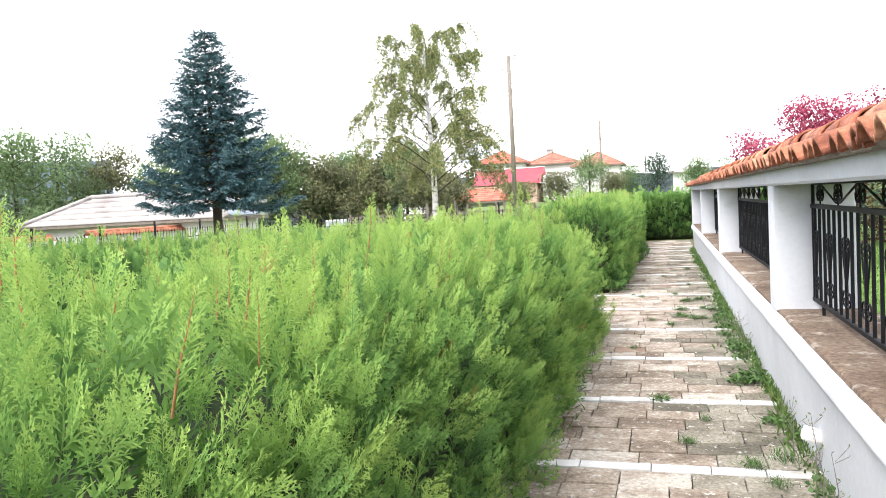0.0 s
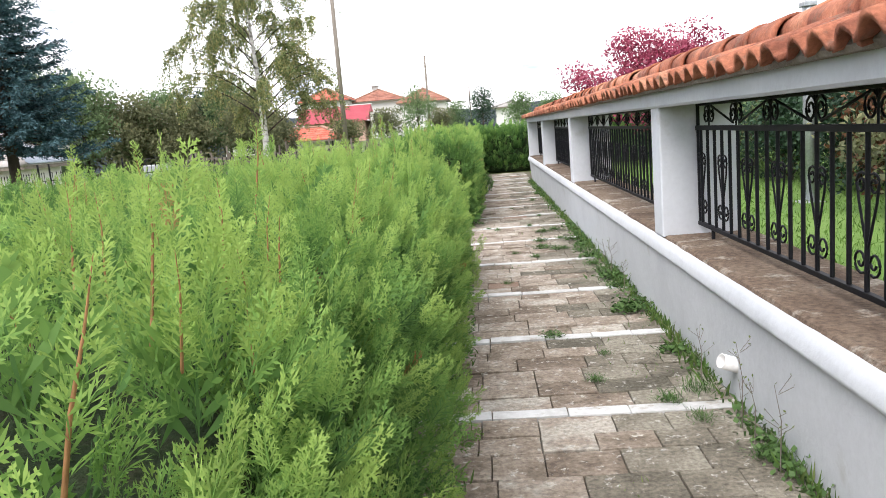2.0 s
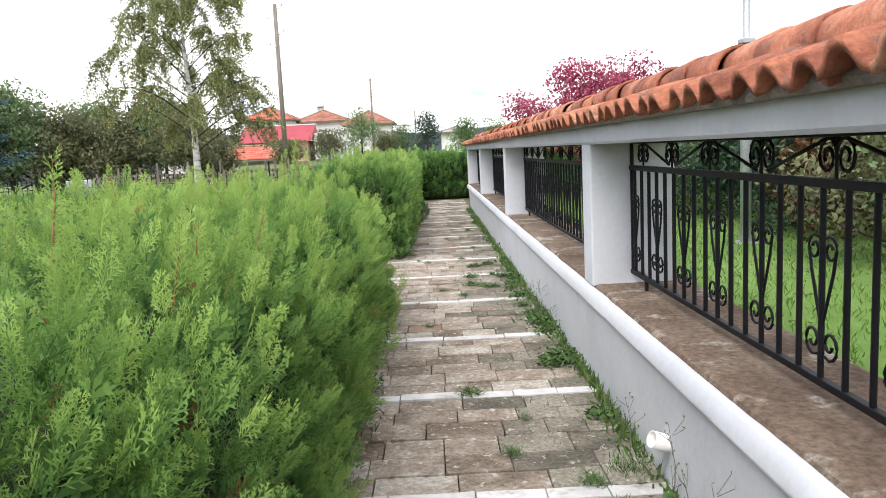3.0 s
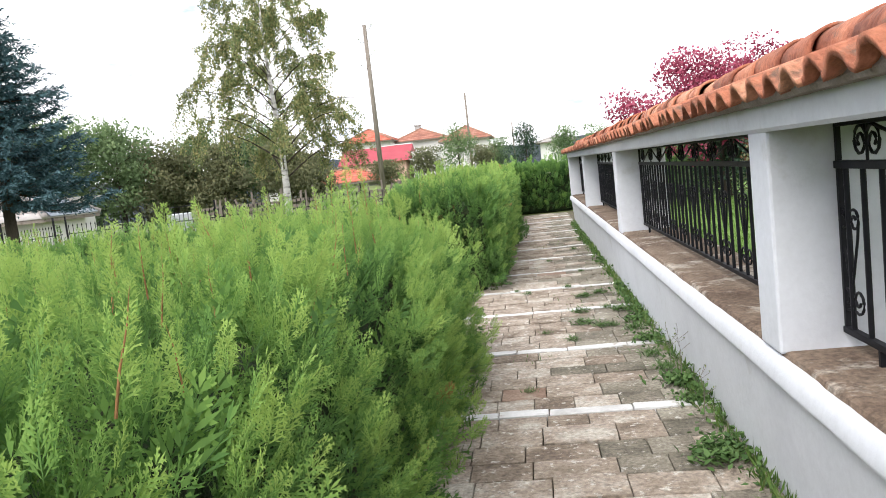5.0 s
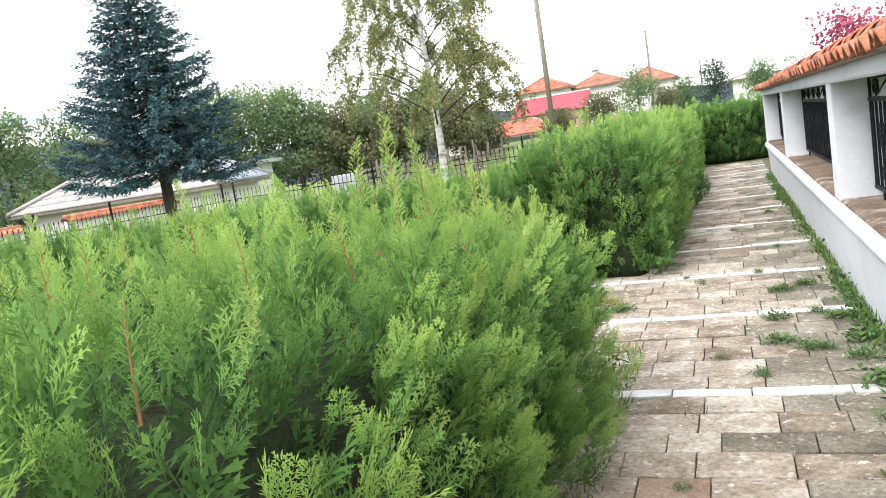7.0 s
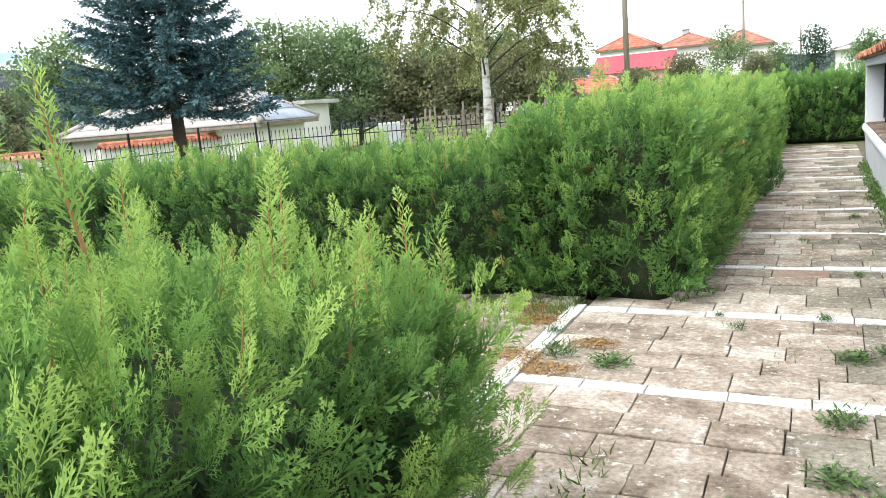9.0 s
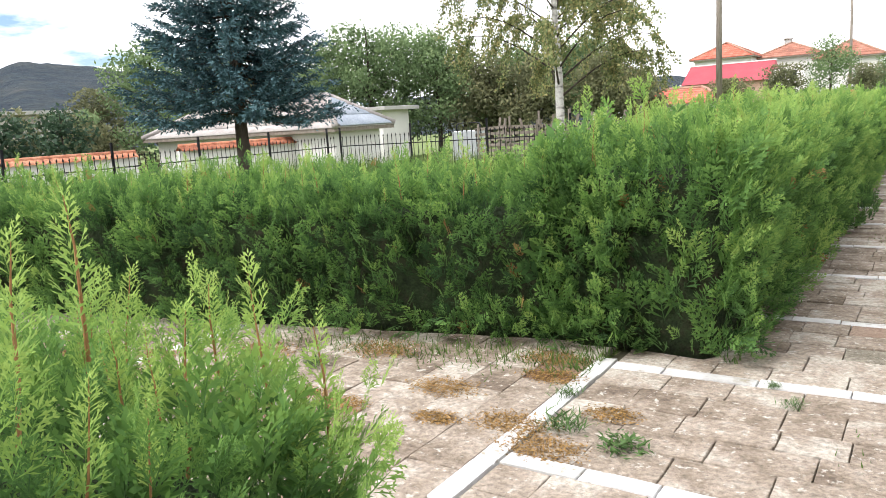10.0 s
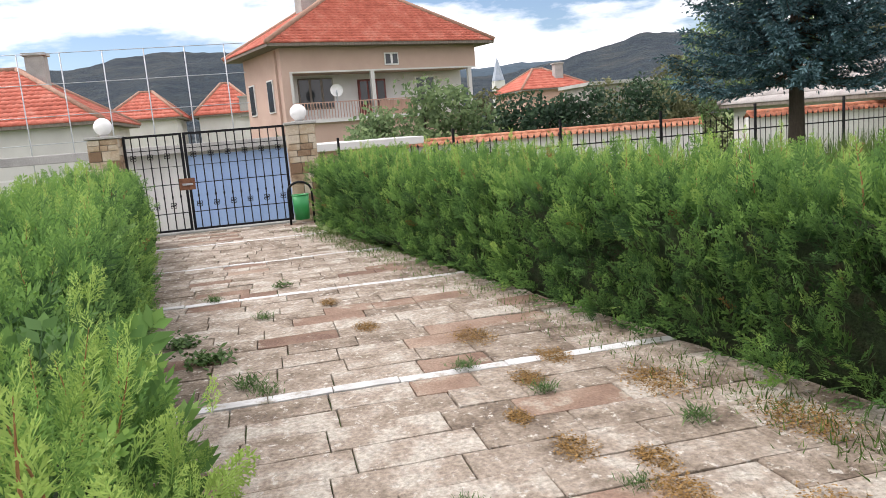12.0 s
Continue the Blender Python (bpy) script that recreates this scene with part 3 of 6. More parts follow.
        V, F, T, I = scatter(LEADERS, np.arange(len(T0)) % 3, back @ M, np.full(len(T0), 0.5))
        tagged(part("tall_growth", mesh_of("tall_growth", V, F, [M_THUJA, M_TWIG], tone=T, midx=I), None, e, "long young shoots with orange-brown stems"), kind="stuff")
    return e


LBL = "waist-high clipped green thuja hedge beside the paved path"
hedge(LBL, (-0.93, -2.5), (-0.93, 9.10), 1.42, 1.25, 260, 0.148, NEAR_SPRAYS, ["-y", "top", "+x"], leaders=12, r=0.36, low_end=0.27, dry=0.004, rest=2.6, shoots=LEADERS, behind=("+y", "-x"), fresh=0.60,
      tips=[(-0.95, 7.76, 1.60), (-0.9, 7.98, 1.70), (-0.82, 8.06, 1.62), (-0.78, 8.74, 1.42), (-0.66, 8.56, 1.36), (-0.52, 8.98, 1.22), (-0.46, 9.10, 1.08), (-0.60, 8.86, 1.16), (-0.9, 8.3, 1.40), (-1.2, 7.4, 1.48), (-0.6, 5.6, 1.42), (-1.0, 6.3, 1.46)])
hedge("clipped green thuja hedge along the gate path", (-13.7, 6.62), (-1.4, 8.20), 1.12, 1.13, 165, 0.175, MID_SPRAYS, ["+y", "top", "+x"], leaders=9, r=0.28, low_end=0.12, behind=("-y", "-x"), fresh=0.30)
hedge("clipped dark green thuja hedge facing the gate path", (-12.9, 10.74), (-0.75, 12.90), 1.22, 1.08, 250, 0.165, MID_SPRAYS, ["-y", "top", "-x", "+x"], leaders=14, r=0.22, dry=0.012, tall=1.1, behind=("+y",), fresh=0.33)
hedge(LBL, (-0.80, 25.6), (-0.80, 12.14), 1.36, 1.33, 165, 0.175, MID_SPRAYS, ["+y", "top", "+x"], leaders=10, r=0.30, rest=5.0, behind=("-y",), fresh=0.50)
hedge("thuja hedge closing the end of the path", (-2.6, 26.75), (5.5, 26.75), 1.3, 1.34, 90, 0.24, FAR_SPRAYS, ["-y", "top", "+x"], leaders=0, r=0.22)

seedling = thing("thuja_seedling", "small dark thuja growing out at the hedge's foot", "bush", (-0.02, 17.6, 0.0))
gq = np.random.default_rng(3)
P = unit(gq.normal(0, 1, (110, 3))) * np.array([0.18, 0.26, 0.2]) + np.array([0, 0, 0.2])
V, F, T, I = scatter(MID_SPRAYS, gq.integers(0, 3, 110), frames_from(P, P + np.array([0, 0, 0.3]), gq.uniform(0, 6.28, 110), gq.uniform(0.12, 0.2, 110)), gq.normal(0.1, 0.1, 110))
part("foliage", mesh_of("foliage", V, F, M_THUJA, tone=T), None, seedling)
tube("stem", [(0, 0, 0), (0.02, 0, 0.3)], [0.02, 0.008], M_BARK, seedling, 6)

# ---- long white wall with pillars, railings and a tiled roof ----
WALL_Y0, WALL_Y1 = -4.2, 21.5
PILLARS = [-4.1, 1.02, 6.04, 11.33, 16.31, 21.08]
wall = thing("wall_east", "white plastered wall with pillars under a tiled roof", "wall", kind="structure")


def profile_run(pts, y0, y1, step, rough, seed):
    """A long moulding: the profile (x, z) carried along y with slight waves."""
    r = np.random.default_rng(seed)
    ys = np.arange(y0, y1 + 1e-6, step)
    n, k = len(ys), len(pts)
    J = np.cumsum(r.normal(0, 1, (n, 2)), 0)
    J = (J - np.linspace(J[0], J[-1], n))
    J = J / (np.abs(J).max() + 1e-9) * rough
    V = np.array([[(x + J[i, 0] + r.normal(0, rough * 0.15), y, z + J[i, 1] * 0.5 + r.normal(0, rough * 0.1)) for x, z in pts] for i, y in enumerate(ys)]).reshape(-1, 3)
    F = [(i * k + j, i * k + j + 1, (i + 1) * k + j + 1, (i + 1) * k + j) for i in range(n - 1) for j in range(k - 1)]
    F += [tuple(range(k - 1, -1, -1)), tuple(range((n - 1) * k, n * k))]
    return V, F


V, F = profile_run([(1.86, -0.1), (1.86, 0.62), (1.266, 0.62), (1.268, 0.55), (1.276, 0.46), (1.296, 0.2), (1.312, -0.1)], WALL_Y0, WALL_Y1, 0.25, 0.006, 3)
part("plinth", mesh_of("plinth", V, F, M_WHITE, smooth=True), None, wall, "whitewashed plinth with a rounded lip")
V, F = profile_run([(1.89, 0.624), (1.89, 0.665), (1.86, 0.674), (1.315, 0.674), (1.296, 0.668), (1.288, 0.645), (1.290, 0.624)], WALL_Y0, WALL_Y1, 0.09, 0.008, 5)
part("ledge", mesh_of("ledge", V, F, M_LEDGE), None, wall, "rough brown ledge with flaking patches")
V, F = profile_run([(1.272, 0.532), (1.250, 0.540), (1.240, 0.552), (1.239, 0.566), (1.246, 0.600), (1.258, 0.634), (1.272, 0.646), (1.294, 0.648)], WALL_Y0 + 0.01, WALL_Y1 - 0.01, 0.1, 0.006, 6)
part("lip", mesh_of("lip", V, F, M_WHITE, smooth=True), None, wall)
for py in PILLARS:
    bm = box(1.275, 1.81, py, py + 0.25, 0.66, 1.575, 0.012)
    part("pillar", bm, M_WHITE, wall)
V, F = profile_run([(1.82, 1.56), (1.82, 1.705), (1.262, 1.705), (1.258, 1.66), (1.262, 1.575), (1.275, 1.56)], WALL_Y0, WALL_Y1, 0.3, 0.005, 8)
part("beam", mesh_of("beam", V, F, M_WHITE, smooth=False), None, wall)
V = [(1.30, WALL_Y0, 1.70), (1.54, WALL_Y0, 1.80), (1.80, WALL_Y0, 1.70), (1.30, WALL_Y1, 1.70), (1.54, WALL_Y1, 1.80), (1.80, WALL_Y1, 1.70)]
part("roof_bed", mesh_of("roof_bed", V, [(0, 2, 1), (3, 4, 5), (0, 1, 4, 3), (1, 2, 5, 4), (0, 3, 5, 2)], M_MORTAR), None, wall)


def barrel_profile(pitch, rise):
    """An S across one tile: a high cover and a low pan."""
    u = np.linspace(-0.5, 0.5, 23)
    c = (np.cos(2 * np.pi * u) + 0.22) / 1.22
    return u * pitch * 1.02, rise * (0.5 + 0.5 * np.sign(c) * np.abs(c) ** 0.7)


def tile_mesh(seed, length=0.365, pitch=0.19, rise=0.070):
    r = np.random.default_rng(seed)
    u, h = barrel_profile(pitch, rise)
    n = len(u)
    rows = []
    for s, lift in ((0.0, 0.0), (0.5, 0.004), (1.0, 0.0)):
        k = 1.0 - 0.10 * s
        rows.append(np.stack([np.full(n, s * length), u * (1.0 - 0.03 * s), h * k + lift + r.normal(0, 0.0012, n)], 1))
    top = np.concatenate(rows)
    bot = top - np.array([0, 0, 0.025])
    V = np.concatenate([top, bot])
    F, m = [], 3 * n
    for i in range(2):
        for j in range(n - 1):
            q = (i * n + j, i * n + j + 1, (i + 1) * n + j + 1, (i + 1) * n + j)
            F.append(q[::-1])
            F.append(tuple(x + m for x in q))
    for j in range(n - 1):
        F.append((j, j + 1, j + 1 + m, j + m))
    for i in range(2):
        F.append((i * n, i * n + m, (i + 1) * n + m, (i + 1) * n))
        F.append((i * n + n - 1, (i + 1) * n + n - 1, (i + 1) * n + n - 1 + m, i * n + n - 1 + m))
    return mesh_of("roof_tile", V, F, M_TILE, smooth=True)


def ridge_mesh(seed, length=0.44, r0=0.112, r1=0.080):
    r = np.random.default_rng(seed)
    a = np.linspace(-0.12, np.pi + 0.12, 11)
    V = []
    for s, rad in ((0, r0), (0.12, r0 * 0.97), (0.55, (r0 + r1) / 2), (1, r1)):
        V += [(np.cos(t) * rad, s * length, np.sin(t) * rad * 0.95 + r.normal(0, 0.001)) for t in a]
    V = np.array(V)
    U = V * np.array([0.84, 1, 0.84])
    n, m = len(a), 4 * len(a)
    F = []
    for i in range(3):
        for j in range(n - 1):
            q = (i * n + j, i * n + j + 1, (i + 1) * n + j + 1, (i + 1) * n + j)
            F += [q, tuple(x + m for x in q[::-1])]
    for j in range(n - 1):
        F.append((j + 1, j, j + m, j + 1 + m))
        F.append((3 * n + j, 3 * n + j + 1, 3 * n + j + 1 + m, 3 * n + j + m))
    return mesh_of("ridge_tile", np.concatenate([V, U]), F, M_TILE, smooth=True)


# ---- railings ----
def spiral(cx, cz, r, turns, start, hand):
    t = np.linspace(0, 1, 16)
    a = start + hand * t * turns * 2 * np.pi
    rr = r * (1 - 0.72 * t)
    return np.stack([0 * t, cx + rr * np.cos(a), cz + rr * np.sin(a)], 1)


def iron_mesh(name, lines, radius, sides=5):
    chunks = [tube_arrays(l, radius, sides) for l in lines]
    V, F = joined(chunks)
    return mesh_of(name, V, F, M_IRON, smooth=True)


BAR = mesh_of("bar", *[(lambda q: (q[0], q[1]))(tube_arrays([(0, 0, 0), (0, 0, 0.64)], 0.0105, 6))][0], M_IRON)
SCROLL_LOW = iron_mesh("scroll", [spiral(0.054, 0.12, 0.054, 1.3, -np.pi / 2 - 0.6, 1), spiral(-0.054, 0.12, 0.054, 1.3, -np.pi / 2 + 0.6, -1),
                                  np.array([(0, 0.012, 0.09), (0, 0.0, 0.02)]), np.array([(0, -0.012, 0.09), (0, 0.0, 0.02)])], 0.0058)
SCROLL_HIGH = iron_mesh("scroll", [spiral(0.050, 0.43, 0.046, 1.3, np.pi / 2 + 0.6, -1), spiral(-0.050, 0.43, 0.046, 1.3, np.pi / 2 - 0.6, 1),
                                   np.array([(0, 0.084, 0.43), (0, 0.07, 0.36), (0, 0.0, 0.16)]), np.array([(0, -0.084, 0.43), (0, -0.07, 0.36), (0, 0.0, 0.16)])], 0.0058)
CREST = iron_mesh("crest_scroll", [spiral(0.054, 0.072, 0.060, 1.55, np.pi * 0.85, -1) * np.array([1, 1, 1.08]), spiral(-0.054, 0.072, 0.060, 1.55, np.pi * 0.15, 1) * np.array([1, 1, 1.08]),
                                   np.array([(0, 0.003, 0.10), (0, 0.012, 0.14)]), np.array([(0, -0.003, 0.10), (0, -0.012, 0.14)]), np.array([(0, 0.0, 0.10), (0, 0.0, 0.0)])], 0.0062)


def railing(y0, y1):
    e = thing("iron_railing", "black wrought-iron railing with scrolls between white pillars", "railing", (1.535, y0, 0.735), "railings of the white wall")
    n = y1 - y0
    for nm, z, hh, dd in (("bottom_rail", 0.0, 0.026, 0.03), ("middle_rail", 0.655, 0.03, 0.034), ("top_rail", 0.815, 0.016, 0.022)):
        part(nm, box(-dd / 2, dd / 2, 0, n, z, z + hh, 0.003), M_IRON, e)
    k = int(round(n / 0.148))
    for i in range(k):
        y = (i + 0.5) * n / k
        o = new("bar", BAR)
        o.parent, o.location = e, (0, y, 0.015)
        if i % 3 == 1:
            for me in (SCROLL_LOW, SCROLL_HIGH):
                s = new("scroll", me)
                s.parent, s.location = e, (0, y, 0.025)
    kc = int(round(n / 0.53))
    for i in range(kc):
        y = (i + 0.5) * n / kc
        s = new("crest_scroll", CREST)
        s.parent, s.location = e, (0, y, 0.675)
        h = n / kc / 2
        if i < kc - 1:  # slanting bars run from one scroll's head to the next one's foot
            z0, z1 = (0.812, 0.70) if i % 2 == 0 else (0.70, 0.812)
            tube("brace", [(0, y + 0.05, z0), (0, y + 2 * h - 0.05, z1)], 0.007, M_IRON, e, 5)
    for yy in (0.012, n - 0.012):
        part("end_bar", box(-0.01, 0.01, yy - 0.01, yy + 0.01, 0.0, 0.83, 0.002), M_IRON, e)
    for yy in (0.3, n - 0.3):
        part("foot", box(-0.01, 0.01, yy - 0.01, yy + 0.01, -0.066, 0.004, 0.002), M_IRON, e)
    return e


for q0, q1 in zip(PILLARS[:-1], PILLARS[1:]):
    railing(q0 + 0.252, q1 - 0.002)

# drain pipe through the plinth
pipe = thing("drain_pipe", "short white plastic drain pipe sticking out of the plinth", "pipe", (1.30, 4.58, 0.195))
bm = bmesh.new()
bmesh.ops.create_cone(bm, cap_ends=False, segments=24, radius1=0.040, radius2=0.040, depth=0.20)
bmesh.ops.rotate(bm, verts=bm.verts[:], matrix=Euler((0, radians(-68), radians(14))).to_matrix())
bmesh.ops.solidify(bm, geom=bm.faces[:], thickness=0.006)
part("tube", bm, M_PVC, pipe, smooth=True)


# ---- trees ----
def limbs(base, height, radius, gen, n=9, lean=0.03, spread=0.5, start=0.25, rise=0.5):
    """Trunk and limbs as tubes; returns the chunks and the limb tips."""
    z = np.linspace(0, 1, 8)
    wander = np.cumsum(gen.normal(0, lean * height / 8, (8, 2)), 0)
    trunk = np.stack([wander[:, 0], wander[:, 1], z * height], 1)
    chunks = [tube_arrays(trunk, radius * (1 - 0.85 * z), 8)]
    tips = []
    for i in range(n):
        f = start + (0.95 - start) * (i + gen.uniform(0, 0.8)) / n
        p = np.array([np.interp(f, z, trunk[:, k]) for k in range(3)])
        a = i * 2.4 + gen.uniform(-0.4, 0.4)
        l = height * spread * (1.15 - f) * gen.uniform(0.7, 1.2)
        d = np.array([np.cos(a), np.sin(a), rise * gen.uniform(0.6, 1.4)])
        s = np.linspace(0, 1, 5)[:, None]
        line = p + d * l * s + np.array([0, 0, 0.15 * l]) * s * s + gen.normal(0, 0.02 * l, (5, 3)) * s
        chunks.append(tube_arrays(line, radius * 0.4 * (1.1 - f) * (1 - 0.85 * s[:, 0]) + 0.004, 5))
        tips.append(line)
    return chunks, tips


def crown_points(lines, n, blob, gen, squash=0.8):
    """Leaf places in uneven clumps along the limbs."""
    centres = np.concatenate([l[2:] for l in lines])
    centres = np.concatenate([centres + gen.normal(0, blob * 0.5, centres.shape) for _ in range(2)])
    rad = blob * gen.uniform(0.45, 1.2, len(centres))
    w = rad ** 2
    k = gen.choice(len(centres), n, p=w / w.sum())
    d = unit(gen.normal(0, 1, (n, 3)))
    return centres[k] + d * (rad[k] * gen.uniform(0.3, 1, n) ** 0.5)[:, None] * np.array([1, 1, squash]), d


def broadleaf(name, label, at, height, spread, leaf, n, material, seed, radius=None, blob=None, cat="tree", bark=None, limbcount=11, start=0.22, squash=0.8, rise=0.5):
    gen = np.random.default_rng(seed)
    e = thing(name, label, cat, (at[0], at[1], float(ground_z(np.float64(at[0]), np.float64(at[1]))) - 0.05), turn=seed * 37 % 360)
    ch, tips = limbs((0, 0, 0), height * 0.86, radius or height * 0.02, gen, limbcount, 0.03, spread, start, rise)
    V, F = joined(ch)
    part("trunk", mesh_of("trunk", V, F, bark or M_BARK, smooth=True), None, e)
    P, d = crown_points(tips, n, blob or height * 0.14, gen, squash)
    P[:, 2] = np.clip(P[:, 2], 0.1, height)
    D = gen.normal(0, 1, P.shape) + np.array([0, 0, -0.3])
    V, F = kites(P, D, d + gen.normal(0, 0.6, P.shape), leaf * gen.uniform(0.7, 1.4, n), leaf * 0.62 * gen.uniform(0.7, 1.3, n), 0.05)
    # top light painted in: leaves are lighter above each clump, darker beneath
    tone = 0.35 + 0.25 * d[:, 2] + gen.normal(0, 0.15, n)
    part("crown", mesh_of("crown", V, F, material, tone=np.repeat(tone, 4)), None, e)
    return e


def spruce(at, height, radius, seed):
    gen = np.random.default_rng(seed)
    e = thing("spruce_tree", "tall blue spruce with a bare lower trunk", "tree", (at[0], at[1], -0.1))
    z = np.linspace(0, height, 8)
    V, F = tube_arrays(np.stack([0 * z, 0 * z, z], 1), 0.17 * (1 - z / height * 0.95), 10)
    part("trunk", mesh_of("trunk", V, F, M_BARK, smooth=True), None, e)
    wood, P, D, N = [], [], [], []
    z0 = 2.2
    layers = 25
    for i in range(layers):
        f = i / (layers - 1)
        h = z0 + (height - z0 - 0.15) * f ** 0.93
        reach = radius * (1 - f) ** 0.82 * gen.uniform(0.88, 1.1) + 0.10
        cnt = int(15 - 9 * f)
        for k in range(cnt):
            a = k * 2 * np.pi / cnt + i * 1.1 + gen.uniform(-0.25, 0.25)
            l = reach * gen.uniform(0.72, 1.12)
            s = np.linspace(0, 1, 7)
            out = np.array([np.cos(a), np.sin(a)])
            droop = -0.17 * l * np.sin(s * 2.4) * (1 - 0.6 * f) + 0.10 * l * s ** 3 + 0.28 * f * l * s
            line = np.stack([out[0] * l * s, out[1] * l * s, h + gen.uniform(-0.08, 0.08) + droop], 1)
            wood.append(tube_arrays(line, 0.018 * (1 - 0.8 * s), 4))
            sw = np.array([-out[1], out[0], 0])
            m = max(8, int(46 * l / 1.7))
            t = gen.uniform(0.18, 1, m)
            base = np.stack([np.interp(t, s, line[:, c]) for c in range(3)], 1)
            hand = np.where(gen.random(m) < 0.5, -1, 1)
            d = out[None, :].repeat(m, 0)
            d = np.concatenate([d, np.zeros((m, 1))], 1) * 0.75 + sw * (hand * gen.uniform(0.2, 1.0, m))[:, None] + np.array([0, 0, 1]) * gen.normal(-0.08, 0.22, m)[:, None]
            P.append(base), D.append(d), N.append(np.array([0, 0, 1.0]) + gen.normal(0, 0.35, (m, 3)))
    V, F = joined(wood)
    part("limb_work", mesh_of("limb_work", V, F, M_BARK, smooth=True), None, e)
    P, D, N = np.concatenate(P), unit(np.concatenate(D)), np.concatenate(N)
    n = len(P)
    L = gen.uniform(0.16, 0.34, n)
    Vs, Fs, Ts, o = [], [], [], 0
    tone = 0.35 + gen.normal(0, 0.15, n)
    for j in range(9):
        f = j / 8
        a = gen.uniform(0, 2 * np.pi, n)
        S = unit(np.cross(D, N))
        U = np.cross(S, D)
        d = D * 0.8 + (S * np.cos(a)[:, None] + U * np.sin(a)[:, None]) * 0.62
        v, q = kites(P + D * (L * f)[:, None], d, U + S * gen.normal(0, 1, n)[:, None], 0.09, 0.034, 0.0)
        Vs.append(v), Fs.append(q + o), Ts.append(np.repeat(tone + 0.25 * f, 4))
        o += len(v)
    part("needles", mesh_of("needles", np.concatenate(Vs), np.concatenate(Fs), M_SPRUCE, tone=np.concatenate(Ts)), None, e)
    return e


def birch(at, height, seed):
    gen = np.random.default_rng(seed)
    e = thing("birch_tree", "slender white-barked birch with thinning yellow-green leaves", "tree", (at[0], at[1], -0.1))
    z = np.linspace(0, 1, 10)
    trunk = np.stack([0.05 * np.sin(z * 5), 0.04 * np.sin(z * 7), z * height * 0.93], 1)
    V, F = tube_arrays(trunk, 0.13 * (1 - 0.88 * z), 10)
    part("trunk", mesh_of("trunk", V, F, M_BIRCHBARK, smooth=True), None, e)
    wood, hang = [], []
    for i in range(38):
        f = 0.26 + 0.70 * i / 38
        p = np.array([np.interp(f, z, trunk[:, k]) for k in range(3)])
        a = i * 2.4 + gen.uniform(-0.5, 0.5)
        l = height * 0.41 * (1.12 - f) ** 0.40 * gen.uniform(0.6, 1.1)
        s = np.linspace(0, 1, 7)
        line = p + np.stack([np.cos(a) * l * s ** 0.9, np.sin(a) * l * s ** 0.9, l * (1.05 * s - 0.65 * s * s)], 1)
        wood.append(tube_arrays(line, 0.03 * (1.1 - f) * (1 - 0.85 * s) + 0.003, 5))
        for k in range(11):
            q = gen.uniform(0.3, 1)
            b = np.array([np.interp(q, s, line[:, c]) for c in range(3)])
            hl = gen.uniform(0.35, 1.35)
            t = np.linspace(0, 1, 6)
            dx = gen.normal(0, 0.28, 2)
            hl = min(hl, b[2] - 1.9) if b[2] > 2.2 else 0.25
            st = b + np.stack([dx[0] * t + np.cos(a) * 0.22 * t, dx[1] * t + np.sin(a) * 0.22 * t, -hl * t ** 1.4 + 0.12 * t], 1)
            hang.append(st)
            wood.append(tube_arrays(st, 0.004, 3))
    V, F = joined(wood)
    part("limb_work", mesh_of("limb_work", V, F, M_BARK, smooth=True), None, e)
    P = []
    for st in hang:
        m = gen.integers(100, 150)
        t = gen.uniform(0.05, 1, m) * 5
        k = np.minimum(t.astype(int), 4)
        P.append(st[k] + (st[k + 1] - st[k]) * (t - k)[:, None] + gen.normal(0, 0.05, (m, 3)))
    P = np.concatenate(P)
    n = len(P)
    D = gen.normal(0, 0.6, P.shape) + np.array([0, 0, -1.0])
    V, F = kites(P, D, gen.normal(0, 1, P.shape), gen.uniform(0.045, 0.085, n), gen.uniform(0.035, 0.065, n), 0.05)
    part("leaves", mesh_of("leaves", V, F, M_BIRCH, tone=np.repeat(0.4 + gen.normal(0, 0.24, n), 4)), None, e)
    return e


spruce((-11.8, 19.2), 7.0, 2.05, 4)
birch((-7.0, 24.9), 8.1, 9)


def polar(x, y, az, d):
    return (x - d * math.sin(radians(az)), y + d * math.cos(radians(az)))


BANK = [  # azimuth from the crossing, distance, height, leaf kind
    (57, 44, 3.4, 1), (53, 42, 6.2, 0), (49.5, 46, 5.8, 0), (46, 48, 5.4, 1), (42.5, 50, 5.0, 0), (40, 47, 6.6, 0), (37.8, 46, 7.0, 0), (35.4, 48, 6.4, 0), (33, 46, 6.5, 0),
    (31, 50, 5.2, 1), (29, 46, 4.6, 1), (27.2, 48, 5.8, 0), (25.4, 45, 4.6, 1), (23.6, 50, 5.6, 2), (22, 47, 5.8, 0), (20.2, 43, 4.6, 1), (18.6, 46, 3.6, 1)]
for i, (az, d, h, k) in enumerate(BANK):
    x, y = polar(0.6, 7.5, az, d)
    h = h - float(ground_z(np.float64(x), np.float64(y)))
    broadleaf("tree", ("leafy green garden tree", "olive-green garden tree, thinning", "dark green garden tree")[k] + " behind the fence", (x, y), h * (1.18 if az > 28 else 1.05), 0.42, 0.20, 7000, (M_LEAF, M_LEAF_OLIVE, M_LEAF_DARK)[k], 100 + i, blob=0.95, start=0.1, limbcount=13)
